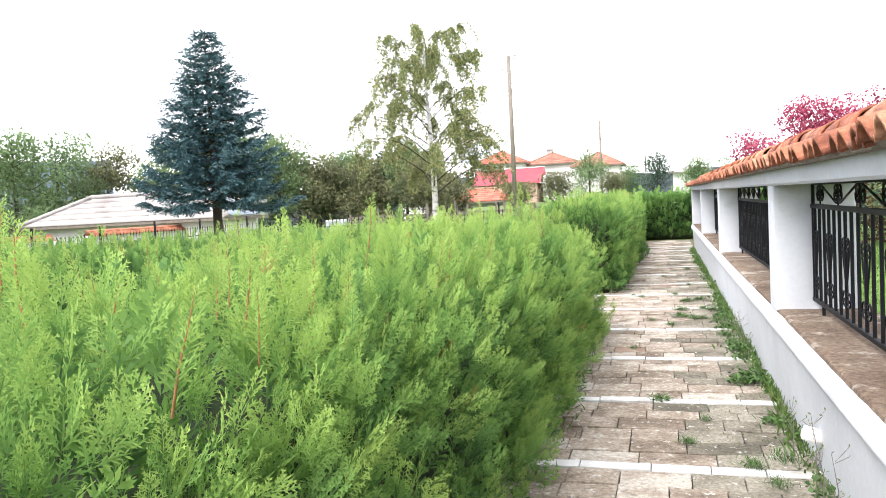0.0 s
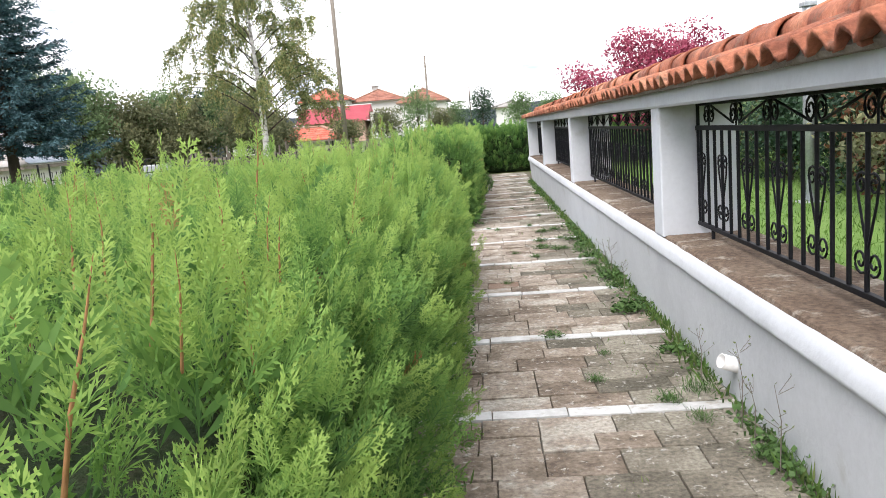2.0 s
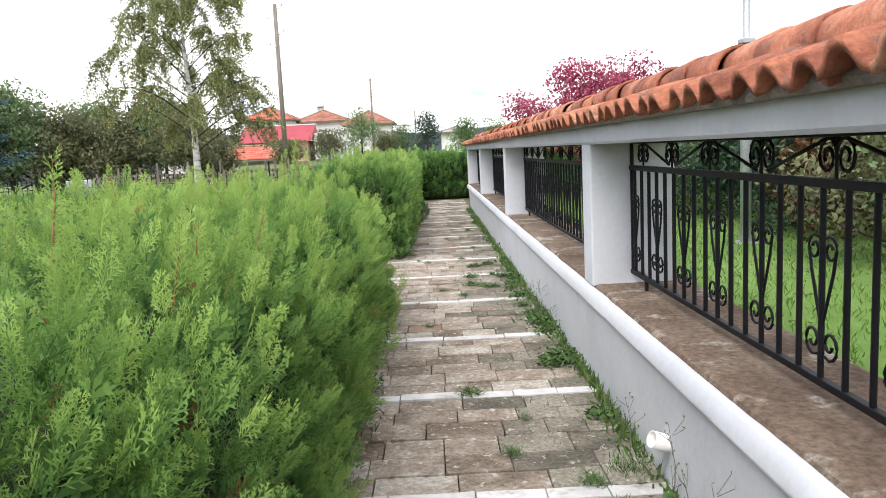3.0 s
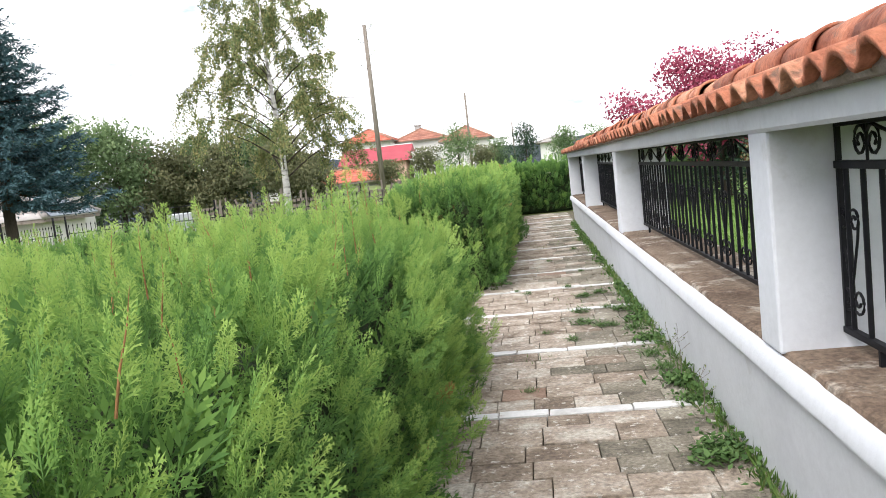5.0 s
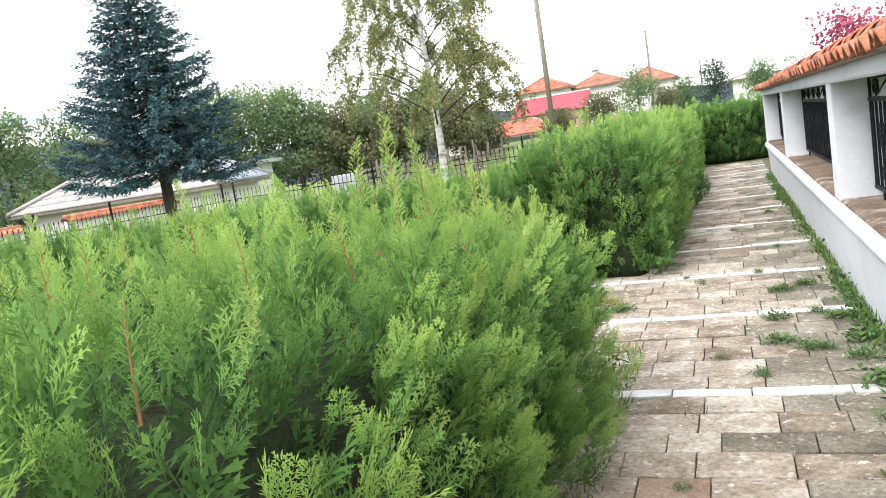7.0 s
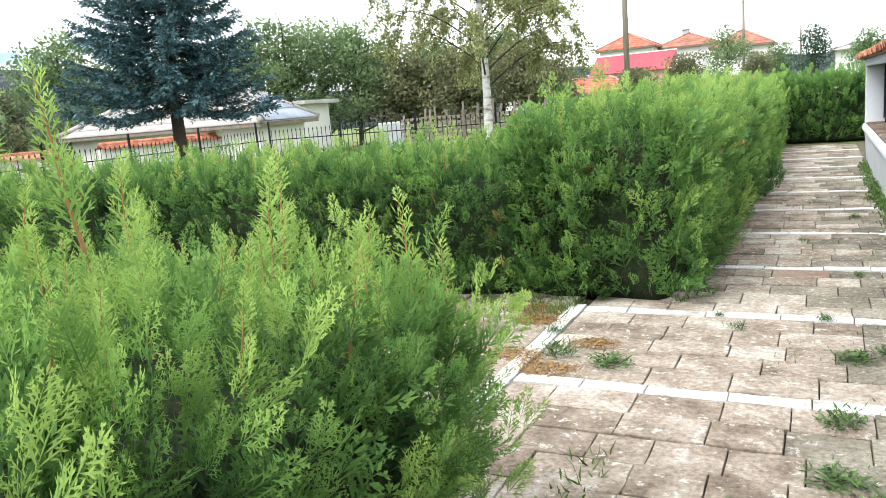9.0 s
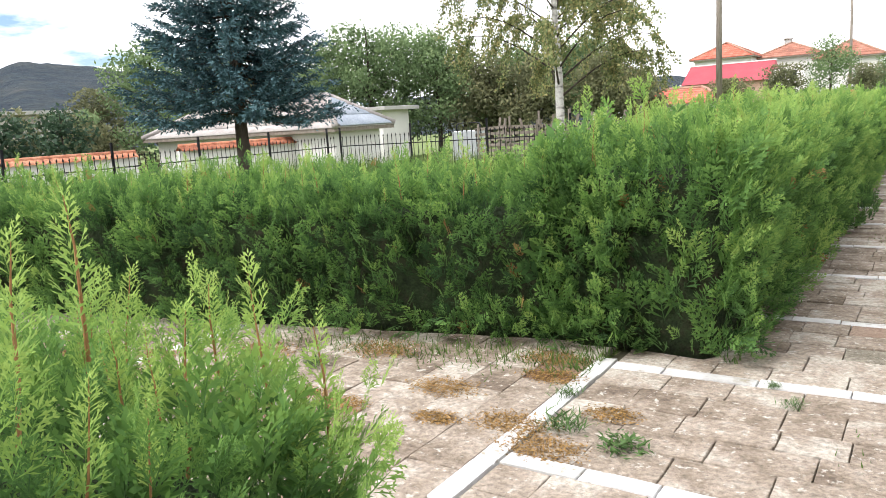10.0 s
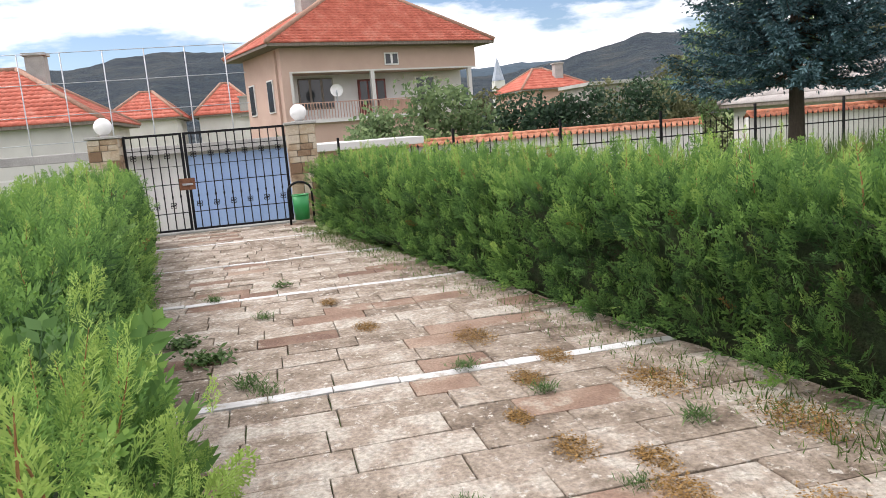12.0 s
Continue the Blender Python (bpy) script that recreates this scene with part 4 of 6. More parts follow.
for i, (az, d, h, k, w) in enumerate([(5.1, 62, 5.4, 0, 0.45), (0.1, 70, 5.6, 2, 0.34), (2.2, 72, 4.2, 0, 0.4), (-2.8, 66, 4.4, 0, 0.4), (7.6, 58, 3.6, 1, 0.5), (3.4, 68, 3.6, 1, 0.5), (-5.2, 70, 4.4, 0, 0.4), (10.6, 56, 2.9, 1, 0.5)]):
    x, y = polar(0.3, 2.0, az, d)
    g = float(ground_z(np.float64(x), np.float64(y)))
    broadleaf("tree", ("round green tree in the far field", "low olive bush in the far field", "dense dark green tree in the far field")[k], (x, y), h - g, w, 0.15, 3200, (M_LEAF, M_LEAF_OLIVE, M_LEAF_DARK)[k], 140 + i, blob=0.7, start=0.12, limbcount=12)
# gardens by the houses
for i, (az, d, h, k, w, nm) in enumerate([(80.5, 27, 2.7, 0, 0.5, "young walnut tree"), (77.0, 28, 3.6, 0, 0.5, "young walnut tree"), (74.3, 29, 3.4, 0, 0.5, "young walnut tree"), (70.5, 31, 2.7, 2, 0.6, "dark fig bush"), (67.8, 30, 2.7, 2, 0.6, "dark fig bush"), (65.6, 30, 2.8, 2, 0.6, "dark fig bush"),
                                          (72.5, 40, 4.0, 1, 0.4, "green garden bush"), (61.3, 34, 3.6, 2, 0.28, "upright dark bush"), (63.5, 36, 3.2, 1, 0.3, "thin grey-green bush"), (59, 38, 3.2, 1, 0.4, "olive garden bush"), (87, 32, 1.8, 1, 0.5, "low garden bush"), (95, 34, 1.6, 0, 0.5, "low garden bush"), (99, 30, 1.5, 1, 0.5, "low garden bush")]):
    x, y = polar(0.6, 9.0, az, d)
    g = float(ground_z(np.float64(x), np.float64(y)))
    broadleaf("garden_bush" if "bush" in nm else "walnut_tree", nm + " beyond the fence", (x, y), h - g, w, 0.2, 1900, (M_LEAF, M_LEAF_OLIVE, M_LEAF_DARK)[k], 170 + i, blob=0.55, start=0.06, limbcount=12, cat="bush" if "bush" in nm else "tree")
# garden behind the white wall
broadleaf("sumac_tree", "small sumac tree with crimson autumn leaves", (4.7, 20.6), 3.45, 1.12, 0.09, 11000, M_LEAF_RED, 201, radius=0.06, blob=0.36, start=0.30, limbcount=26, rise=0.28)
SHRUBS = [(M_LEAF_RUST, "rust-brown autumn shrub"), (M_LEAF_DARK, "dark juniper shrub"), (M_LEAF_OLIVE, "olive garden shrub"), (M_LEAF_DARK, "dark juniper shrub"), (M_LEAF, "green garden shrub")]
gs = np.random.default_rng(41)
for i in range(22):
    row, k = divmod(i, 14)
    x = 4.9 + 2.2 * row + float(gs.uniform(-0.4, 0.5))
    y = 2.5 + (1.5 if row == 0 else 2.4) * k + float(gs.uniform(-0.4, 0.4))
    mt, lb = SHRUBS[(i * 3 + row) % 5]
    broadleaf("shrub", lb + " on the lawn", (x, y), float(gs.uniform(1.5, 1.9)) + 0.7 * row, 0.62, 0.075, 5000, mt, 220 + i, radius=0.03, blob=0.40, cat="shrub", start=0.02, limbcount=15)

# ---- iron picket fence round the grounds ----


def picket_mesh(h):
    V1, F1 = tube_arrays([(0, 0, 0), (0, 0, h)], 0.011, 4)
    V2, F2 = tube_arrays([(0, 0, h), (0, 0, h + 0.02), (0, 0, h + 0.09)], [0.011, 0.024, 0.002], 4)
    V, F = joined([(V1, F1), (V2, F2)])
    return mesh_of("picket", V, F, M_IRON)


PICKET = picket_mesh(1.22)


def picket_fence(a, b):
    a, b = np.array(a, float), np.array(b, float)
    L = np.linalg.norm(b - a)
    g = ground_z(a[0], a[1])
    e = thing("picket_fence", "black iron picket fence with pointed tops", "fence", (a[0], a[1], float(g) - 0.02), "picket fence round the grounds", turn=math.degrees(math.atan2(b[1] - a[1], b[0] - a[0])))
    for z in (0.22, 1.02):
        part("rail", box(0, L, -0.012, 0.012, z, z + 0.03, 0.003), M_IRON, e)
    for i in range(int(L / 0.145)):
        o = new("picket", PICKET)
        o.parent, o.location = e, (0.07 + i * 0.145, 0, 0.05)
    for i in range(int(L / 2.45) + 1):
        part("post", box(i * 2.45 - 0.025, i * 2.45 + 0.025, -0.025, 0.025, 0, 1.62, 0.004), M_IRON, e)
    return e


picket_fence((-15.1, 10.9), (-15.1, 26.0))
picket_fence((-15.0, 26.1), (8.0, 30.2))


# ---- gate at the end of the side path ----
def gate_pillar(y0, y1, seed):
    r = np.random.default_rng(seed)
    e = thing("gate_pillar", "gate pillar clad in brown stone pieces, with a cap", "pillar", (-15.0, (y0 + y1) / 2, -0.12), "pillars of the gate")
    w = (y1 - y0) / 2
    part("core", box(-w + 0.03, w - 0.03, -w + 0.03, w - 0.03, 0, 1.95, 0), M_MORTAR, e)
    part("cap", box(-w - 0.04, w + 0.04, -w - 0.04, w + 0.04, 1.95, 2.0, 0.01), M_CONC, e)
    for face in range(4):
        z = 0.0
        while z < 1.9:
            h = min(r.uniform(0.10, 0.22), 1.945 - z)
            u = -w
            while u < w - 0.03:
                l = min(r.uniform(0.12, 0.30), w - u)
                if w - u - l < 0.07:
                    l = w - u
                bm = box(u + 0.005, u + l - 0.005, -w - r.uniform(0.0, 0.012), -w + 0.04, z + 0.005, z + h - 0.005, 0.008)
                bmesh.ops.rotate(bm, verts=bm.verts[:], matrix=Matrix.Rotation(radians(90 * face), 3, "Z"))
                part("stone", bm, M_STONE, e)
                u += l
            z += h
    return e


def globe(y):
    e = thing("globe_lamp", "white opal globe lamp on a gate pillar", "lamp", (-15.0, y, 1.88), "globe lamps on the gate pillars")
    bm = bmesh.new()
    bmesh.ops.create_uvsphere(bm, u_segments=28, v_segments=18, radius=0.165)
    bmesh.ops.translate(bm, verts=bm.verts[:], vec=(0, 0, 0.19))
    part("globe", bm, M_BALL, e, smooth=True)
    bm = bmesh.new()
    bmesh.ops.create_cone(bm, cap_ends=True, segments=20, radius1=0.085, radius2=0.07, depth=0.05)
    bmesh.ops.translate(bm, verts=bm.verts[:], vec=(0, 0, 0.025))
    part("socket", bm, M_CONC, e)


gate_pillar(6.20, 6.74, 1)
gate_pillar(9.87, 10.43, 2)
globe(6.47)
globe(10.15)

ROSETTE = iron_mesh("rosette", [spiral(0.045 * math.cos(a), 0.045 * math.sin(a), 0.034, 1.2, a + 1.6, 1) for a in (0.8, 2.4, 3.9, 5.5)], 0.007)
TWIST = mesh_of("bar", *tube_arrays([(0, 0, 0), (0, 0, 0.62), (0, 0, 0.66), (0, 0, 0.70), (0, 0, 1.87)], [0.011, 0.011, 0.02, 0.011, 0.011], 6), M_IRON)


def gate_leaf(y0, y1, label):
    e = thing("gate_leaf", label, "gate", (-15.02, y0, -0.08), "leaves of the iron gate")
    n = y1 - y0
    for nm, a, b, z0, z1 in (("stile", 0, 0.05, 0, 1.93), ("stile", n - 0.05, n, 0, 1.93), ("rail", 0.05, n - 0.05, 0, 0.045), ("rail", 0.05, n - 0.05, 1.885, 1.93), ("rail", 0.05, n - 0.05, 1.62, 1.635), ("rail", 0.05, n - 0.05, 0.93, 0.945), ("rail", 0.05, n - 0.05, 0.36, 0.375), ("rail", 0.05, n - 0.05, 1.28, 1.29)):
        part(nm, box(-0.022, 0.022, a, b, z0, z1, 0.003), M_IRON, e)
    k = int(round(n / 0.165))
    for i in range(1, k):
        o = new("bar", TWIST)
        o.parent, o.location = e, (0, i * n / k, 0.03)
        if i % 2:
            for z in (0.52, 1.50):
                s = new("rosette", ROSETTE)
                s.parent, s.location = e, (0.0, i * n / k, z)
    return e


gate_leaf(6.77, 7.86, "closed black iron gate leaf with bars and rosettes")
gate_leaf(7.88, 9.84, "closed black iron gate leaf with bars and rosettes")
plate = thing("lock_plate", "rusty brown lock plate with a chain on the gate", "lock", (-14.97, 7.87, 0.84))
part("plate", box(-0.012, 0.012, -0.16, 0.14, -0.11, 0.12, 0.006), mat("rust", [(0.12, 0.05, 0.03), (0.25, 0.12, 0.07)], 8, 60, 0.85, 0.5), plate)
part("bolt", box(0.01, 0.04, -0.10, 0.10, -0.02, 0.02, 0.005), M_STEEL, plate)
sill = part("gate_sill", box(-15.25, -14.8, 6.7, 9.9, -0.3, -0.075, 0.02), M_CONC)
tagged(sill, "grey concrete sill under the gate", "trim", kind="structure")

litter_bin = thing("litter_bin", "green metal litter bin hung in a black hoop stand", "bin", (-14.3, 9.98, -0.10))
a = np.linspace(0, np.pi, 15)
hoop = [(0, -0.23, 0), (0, -0.23, 0.62)] + [(0, -0.23 * math.cos(t), 0.62 + 0.20 * math.sin(t)) for t in a[1:-1]] + [(0, 0.23, 0.62), (0, 0.23, 0)]
tube("hoop", hoop, 0.022, M_IRON, litter_bin, 8)
bm = bmesh.new()
bmesh.ops.create_cone(bm, cap_ends=True, segments=26, radius1=0.14, radius2=0.165, depth=0.48)
top = [f for f in bm.faces if f.normal.z > 0.9]
bmesh.ops.delete(bm, geom=top, context="FACES")
bmesh.ops.solidify(bm, geom=bm.faces[:], thickness=0.008)
bmesh.ops.translate(bm, verts=bm.verts[:], vec=(0, 0, 0.33))
bucket = part("bucket", bm, M_GREEN, litter_bin, smooth=True)
tube("rim", [(0.168 * math.cos(t), 0.168 * math.sin(t), 0.57) for t in np.linspace(0, 2 * np.pi, 22)], 0.009, M_GREEN, bucket, 6)


# ---- houses ----
def course_plane(p0, p1, q1, q0, rows, lift=0.035, tile_wave=0.0):
    """A roof plane from eave p0-p1 up to ridge q0-q1, as overlapping courses."""
    p0, p1, q0, q1 = (np.array(v, float) for v in (p0, p1, q0, q1))
    nrm = unit(np.cross(p1 - p0, q0 - p0) if np.linalg.norm(q0 - p0) > 0.01 else np.cross(p1 - p0, q1 - p0))
    if nrm[2] < 0:
        nrm = -nrm
    along = unit(p1 - p0)
    V, F = [], []
    for i in range(rows):
        a, b = i / rows, (i + 1) / rows
        m = a + 0.35 * (b - a)
        e0, e1 = p0 + (q0 - p0) * m, p1 + (q1 - p1) * m
        t0, t1 = float((e0 - p0) @ along), float((e1 - p0) @ along)
        s = np.linspace(t0, t1, max(2, int((t1 - t0) / 0.075) + 1))
        wave = tile_wave * np.abs(np.cos(np.pi * s / 0.30)) if tile_wave else 0 * s
        rise = (q0 - p0) - along * float((q0 - p0) @ along)
        k = len(V)
        n = len(s)
        V += [p0 + along * x + rise * a + nrm * (lift + w) for x, w in zip(s, wave)]
        V += [p0 + along * x + rise * b + nrm * (0.006 + w) for x, w in zip(s, wave)]
        V += [p0 + along * x + rise * a + nrm * 0.0 for x in s]
        F += [(k + j, k + j + 1, k + n + j + 1, k + n + j) for j in range(n - 1)]
        F += [(k + 2 * n + j, k + 2 * n + j + 1, k + j + 1, k + j) for j in range(n - 1)]
    return np.array(V), np.array(F)


def hip_roof(e, x0, x1, y0, y1, z, zr, ridge, mt, rows=14, axis="y", over=0.6, cap=True, name="roof"):
    X0, X1, Y0, Y1 = x0 - over, x1 + over, y0 - over, y1 + over
    if axis == "y":
        xm = (x0 + x1) / 2
        R0, R1 = (xm, ridge[0], zr), (xm, ridge[1], zr)
        planes = [((X0, Y0, z), (X0, Y1, z), R1, R0), ((X1, Y0, z), (X1, Y1, z), R1, R0), ((X0, Y0, z), (X1, Y0, z), R0, R0), ((X0, Y1, z), (X1, Y1, z), R1, R1)]
        hips = [((X0, Y0, z), R0), ((X1, Y0, z), R0), ((X0, Y1, z), R1), ((X1, Y1, z), R1), (R0, R1)]
    else:
        ym = (y0 + y1) / 2
        R0, R1 = (ridge[0], ym, zr), (ridge[1], ym, zr)
        planes = [((X0, Y0, z), (X1, Y0, z), R1, R0), ((X0, Y1, z), (X1, Y1, z), R1, R0), ((X0, Y0, z), (X0, Y1, z), R0, R0), ((X1, Y0, z), (X1, Y1, z), R1, R1)]
        hips = [((X0, Y0, z), R0), ((X0, Y1, z), R0), ((X1, Y0, z), R1), ((X1, Y1, z), R1), (R0, R1)]
    roof = part(name, box(X0 + 0.02, X1 - 0.02, Y0 + 0.02, Y1 - 0.02, z - 0.14, z - 0.004), M_WOODGREY, e, "tiled roof on a grey eave board")
    for p in planes:
        V, F = course_plane(*p, rows, tile_wave=0.0 if mt is M_ASBESTOS else 0.045)
        part("roof_slope", mesh_of("roof_slope", V, F, mt), None, roof)
    if cap:
        for p, q in hips:
            p, q = np.array(p), np.array(q)
            if np.linalg.norm(p - q) > 0.3:
                tube("ridge_cap", [p + np.array([0, 0, 0.05]), q + np.array([0, 0, 0.05])], 0.13, M_ASBESTOS if mt is M_ASBESTOS else M_CAP, roof, 6)
    return roof


def window(e, x, y0, y1, z0, z1, face="+x", frame_mat=None, panes=2):
    """A framed window set into a wall that faces +x (or -y)."""
    fm = frame_mat or M_FRAME
    w = part("window", box(0, 0.05, y0, y1, z0, z1), fm, e)
    n = panes
    for i in range(n):
        a, b = y0 + (y1 - y0) * i / n + 0.06, y0 + (y1 - y0) * (i + 1) / n - 0.06
        part("pane", box(0.04, 0.062, a, b, z0 + 0.07, z1 - 0.07), M_GLASS, w)
    w.location.x = x
    if face == "-y":
        w.rotation_euler = (0, 0, radians(-90))
    return w


# big salmon house with a recessed balcony
house = thing("house", "two-storey salmon plastered house with a red tiled hip roof", "house")
HX, HY0, HY1, HB = -36.5, 10.35, 20.3, -42.2
house.matrix_basis = Matrix.Translation((-36.4, 10.68, 0)) @ Matrix.Rotation(radians(18), 4, "Z") @ Matrix.Diagonal((1, 1.115, 1, 1)) @ Matrix.Translation((-HX, -HY0, 0))
part("wall", box(HB, HX - 1.6, HY0, HY1, -2.6, 5.85), M_PLASTER, house)
part("wall", box(HX - 1.6, HX, HY0, HY1, -2.6, 2.25), M_PLASTER, house)
part("wall", box(HX - 1.6, HX, HY0, HY1, 4.66, 5.85), M_PLASTER, house)
part("wall", box(HX - 1.6, HX, HY0, HY0 + 0.35, 2.25, 4.66), M_PLASTER, house)
part("balcony_back", box(HX - 1.6, HX - 1.56, HY0 + 0.36, HY1 - 0.01, 2.26, 4.65), M_PALE, house, "pale plaster inside the balcony")
part("balcony_slab", box(HX - 1.6, HX + 0.25, HY0 + 0.2, 17.2, 2.24, 2.42), M_PALE, house)
for y in (HY0 + 0.4, 14.66, 19.95):
    part("column", box(HX - 0.2, HX - 0.02, y - 0.09, y + 0.09, 2.42, 4.68), M_PALE, house)
part("lintel", box(HX - 0.02, HX + 0.02, HY0 + 0.35, HY1, 4.64, 4.72), M_PALE, house)
rail_y = np.arange(10.9, 16.6, 0.14)
balcony = part("balcony_rail", box(HX + 0.08, HX + 0.13, 10.75, 16.7, 3.18, 3.23), M_PINK, house, "pink painted balcony railing")
for y in rail_y:
    part("baluster", box(HX + 0.09, HX + 0.12, y, y + 0.03, 2.42, 3.18), M_PINK, balcony)
part("balcony_panel", box(HX + 0.02, HX + 0.05, 14.9, 16.7, 2.42, 3.15), M_PINK, house)
window(house, HX - 1.56, 11.55, 13.25, 2.95, 4.50, panes=3, frame_mat=M_WOODGREY)
bdoor = part("balcony_door", box(HX - 1.56, HX - 1.50, 14.5, 15.95, 2.42, 4.35), M_DARKRED, house, "dark red balcony doors with glass")
for y in (14.6, 15.05, 15.5):
    part("pane", box(HX - 1.51, HX - 1.49, y, y + 0.36, 3.1, 4.25), M_GLASS, bdoor)
window(house, HX - 1.56, 17.6, 18.7, 3.0, 4.4, panes=2)
window(house, HX, 15.3, 16.02, 4.90, 5.52, panes=2)
for x, yy in ((HX - 1.4, 0), (HX - 4.3, 0)):
    w = part("window", box(x - 0.75, x + 0.1, HY0 - 0.05, HY0 + 0.02, 2.9, 4.5), M_FRAME, house)
    part("pane", box(x - 0.68, x + 0.03, HY0 - 0.065, HY0 - 0.04, 2.97, 4.43), M_GLASS, w)
part("downpipe", box(HX - 0.6, HX - 0.5, HY0 - 0.1, HY0, -1, 5.8), M_PLASTER, house)
hip_roof(house, HB, HX, HY0, HY1, 5.98, 9.25, (14.7, 16.0), M_ROOF, rows=22, over=0.75)
for x, y in ((-40.2, 13.3), (-40.4, 16.7)):
    ch = part("chimney", box(x - 0.45, x + 0.45, y - 0.55, y + 0.55, 7.2, 9.35), M_CONC, house)
    part("chimney_cap", box(x - 0.55, x + 0.55, y - 0.65, y + 0.65, 9.35, 9.48), M_WOODGREY, ch)
dish = thing("satellite_dish", "white satellite dish on a balcony post", "satellite dish", tuple(house.matrix_basis @ Vector((HX + 0.2, 12.72, 3.75))))
bm = bmesh.new()
bmesh.ops.create_uvsphere(bm, u_segments=20, v_segments=12, radius=0.44)
bmesh.ops.delete(bm, geom=[v for v in bm.verts if v.co.z > -0.30], context="VERTS")
bmesh.ops.translate(bm, verts=bm.verts[:], vec=(0, 0, 0.32))
bmesh.ops.rotate(bm, verts=bm.verts[:], matrix=Euler((0, radians(80), 0)).to_matrix())
part("reflector", bm, M_FRAME, dish, smooth=True)
tube("feed_arm", [(0.02, 0, -0.3), (0.3, 0, -0.12)], 0.015, M_STEEL, dish)
part("bracket", box(-0.2, 0.0, -0.03, 0.03, -0.6, 0.0), M_STEEL, dish)

# garages across the road
garage = thing("garage", "low flat-roofed garage with a blue door", "garage")
part("wall", box(-28, -22, 4.9, 10.75, -1.6, 1.42), M_PALE, garage)
part("roof_slab", box(-28.3, -21.5, 2.4, 10.8, 1.42, 1.66, 0.02), M_CONC, garage)
gd = part("garage_door", box(-22.01, -21.93, 7.3, 10.1, -0.75, 1.33), M_BLUE, garage, "light blue sheet garage door")
for i in range(1, 6):
    part("seam", box(-21.935, -21.92, 7.3 + i * 0.467 - 0.008, 7.3 + i * 0.467 + 0.008, -0.74, 1.32), M_BLUE, gd)
for z in (-0.1, 0.6):
    part("brace", box(-21.935, -21.915, 7.32, 10.08, z, z + 0.03), M_BLUE, gd)
shop = thing("garage", "low pink garage with a pale concrete roof", "garage")
part("wall", box(-28, -22.3, 10.85, 13.3, -1.6, 1.12), M_PINK, shop)
part("roof_slab", box(-28.4, -21.6, 10.83, 14.1, 1.12, 1.34, 0.02), M_PALE, shop)
part("side_wall", box(-28, -22.5, 13.32, 13.7, -1.6, 1.12), M_PALE, shop)
yard = thing("yard_wall", "low pale yard wall with white pipe rails", "wall", kind="structure")
part("wall", box(-22.4, -22.0, -8, 4.85, -1.6, 0.35), M_PALE, yard)
for y in np.arange(-7, 4.8, 1.7):
    part("post", box(-22.25, -22.2, y, y + 0.05, 0.35, 1.05), M_FRAME, yard)
for z in (0.7, 1.02):
    part("rail", box(-22.25, -22.2, -7.5, 4.8, z, z + 0.05), M_FRAME, yard)


def small_house(label, x0, x1, y0, y1, zb, ze, zr, ridge, wallm, roofm, axis="y", chimney=None, rows=9, wins=()):
    e = thing("house", label, "house")
    part("wall", box(x0, x1, y0, y1, zb, ze), wallm, e)
    hip_roof(e, x0, x1, y0, y1, ze + 0.14, zr, ridge, roofm, rows=rows, axis=axis, over=0.5, cap=True)
    if chimney:
        c = part("chimney", box(chimney[0] - 0.4, chimney[0] + 0.4, chimney[1] - 0.4, chimney[1] + 0.4, chimney[2] - 1.6, chimney[2]), M_CONC, e)
        part("chimney_cap", box(chimney[0] - 0.5, chimney[0] + 0.5, chimney[1] - 0.5, chimney[1] + 0.5, chimney[2], chimney[2] + 0.12), M_CONC, c)
    for y, z in wins:
        window(e, x1, y, y + 1.0, z, z + 1.1)
    return e


small_house("low white house with a red tiled roof", -43, -34.0, -9.0, 2.6, -2.4, 2.85, 5.7, (-5.0, -1.2), M_PALE, M_ROOF, chimney=(-38.5, -0.3, 6.3), rows=14)
small_house("distant house with a red tiled roof", -70, -62, -1.8, 3.2, -3.5, 3.9, 6.3, (0.2, 1.2), M_PALE, M_ROOF, rows=8)
small_house("distant house with a red tiled roof", -74, -66, 4.6, 9.4, -3.5, 4.0, 6.9, (6.5, 7.2), M_PALE, M_ROOF, rows=8, chimney=(-66, 8.4, 5.4))
small_house("distant house with an orange tiled roof", -75, -66, 33.5, 39.5, -3.0, 4.2, 6.4, (36, 37), M_PINK, M_ROOF, rows=8, chimney=(-68, 37.6, 6.6))
grey = thing("outbuilding", "long grey plastered outbuilding with a flat roof", "building")
part("wall", box(-57, -51.5, 33.5, 41.5, -3.0, 3.7), M_ASBESTOS, grey)
part("roof_slab", box(-57.4, -51.1, 33.2, 41.8, 3.7, 3.95), M_CONC, grey)

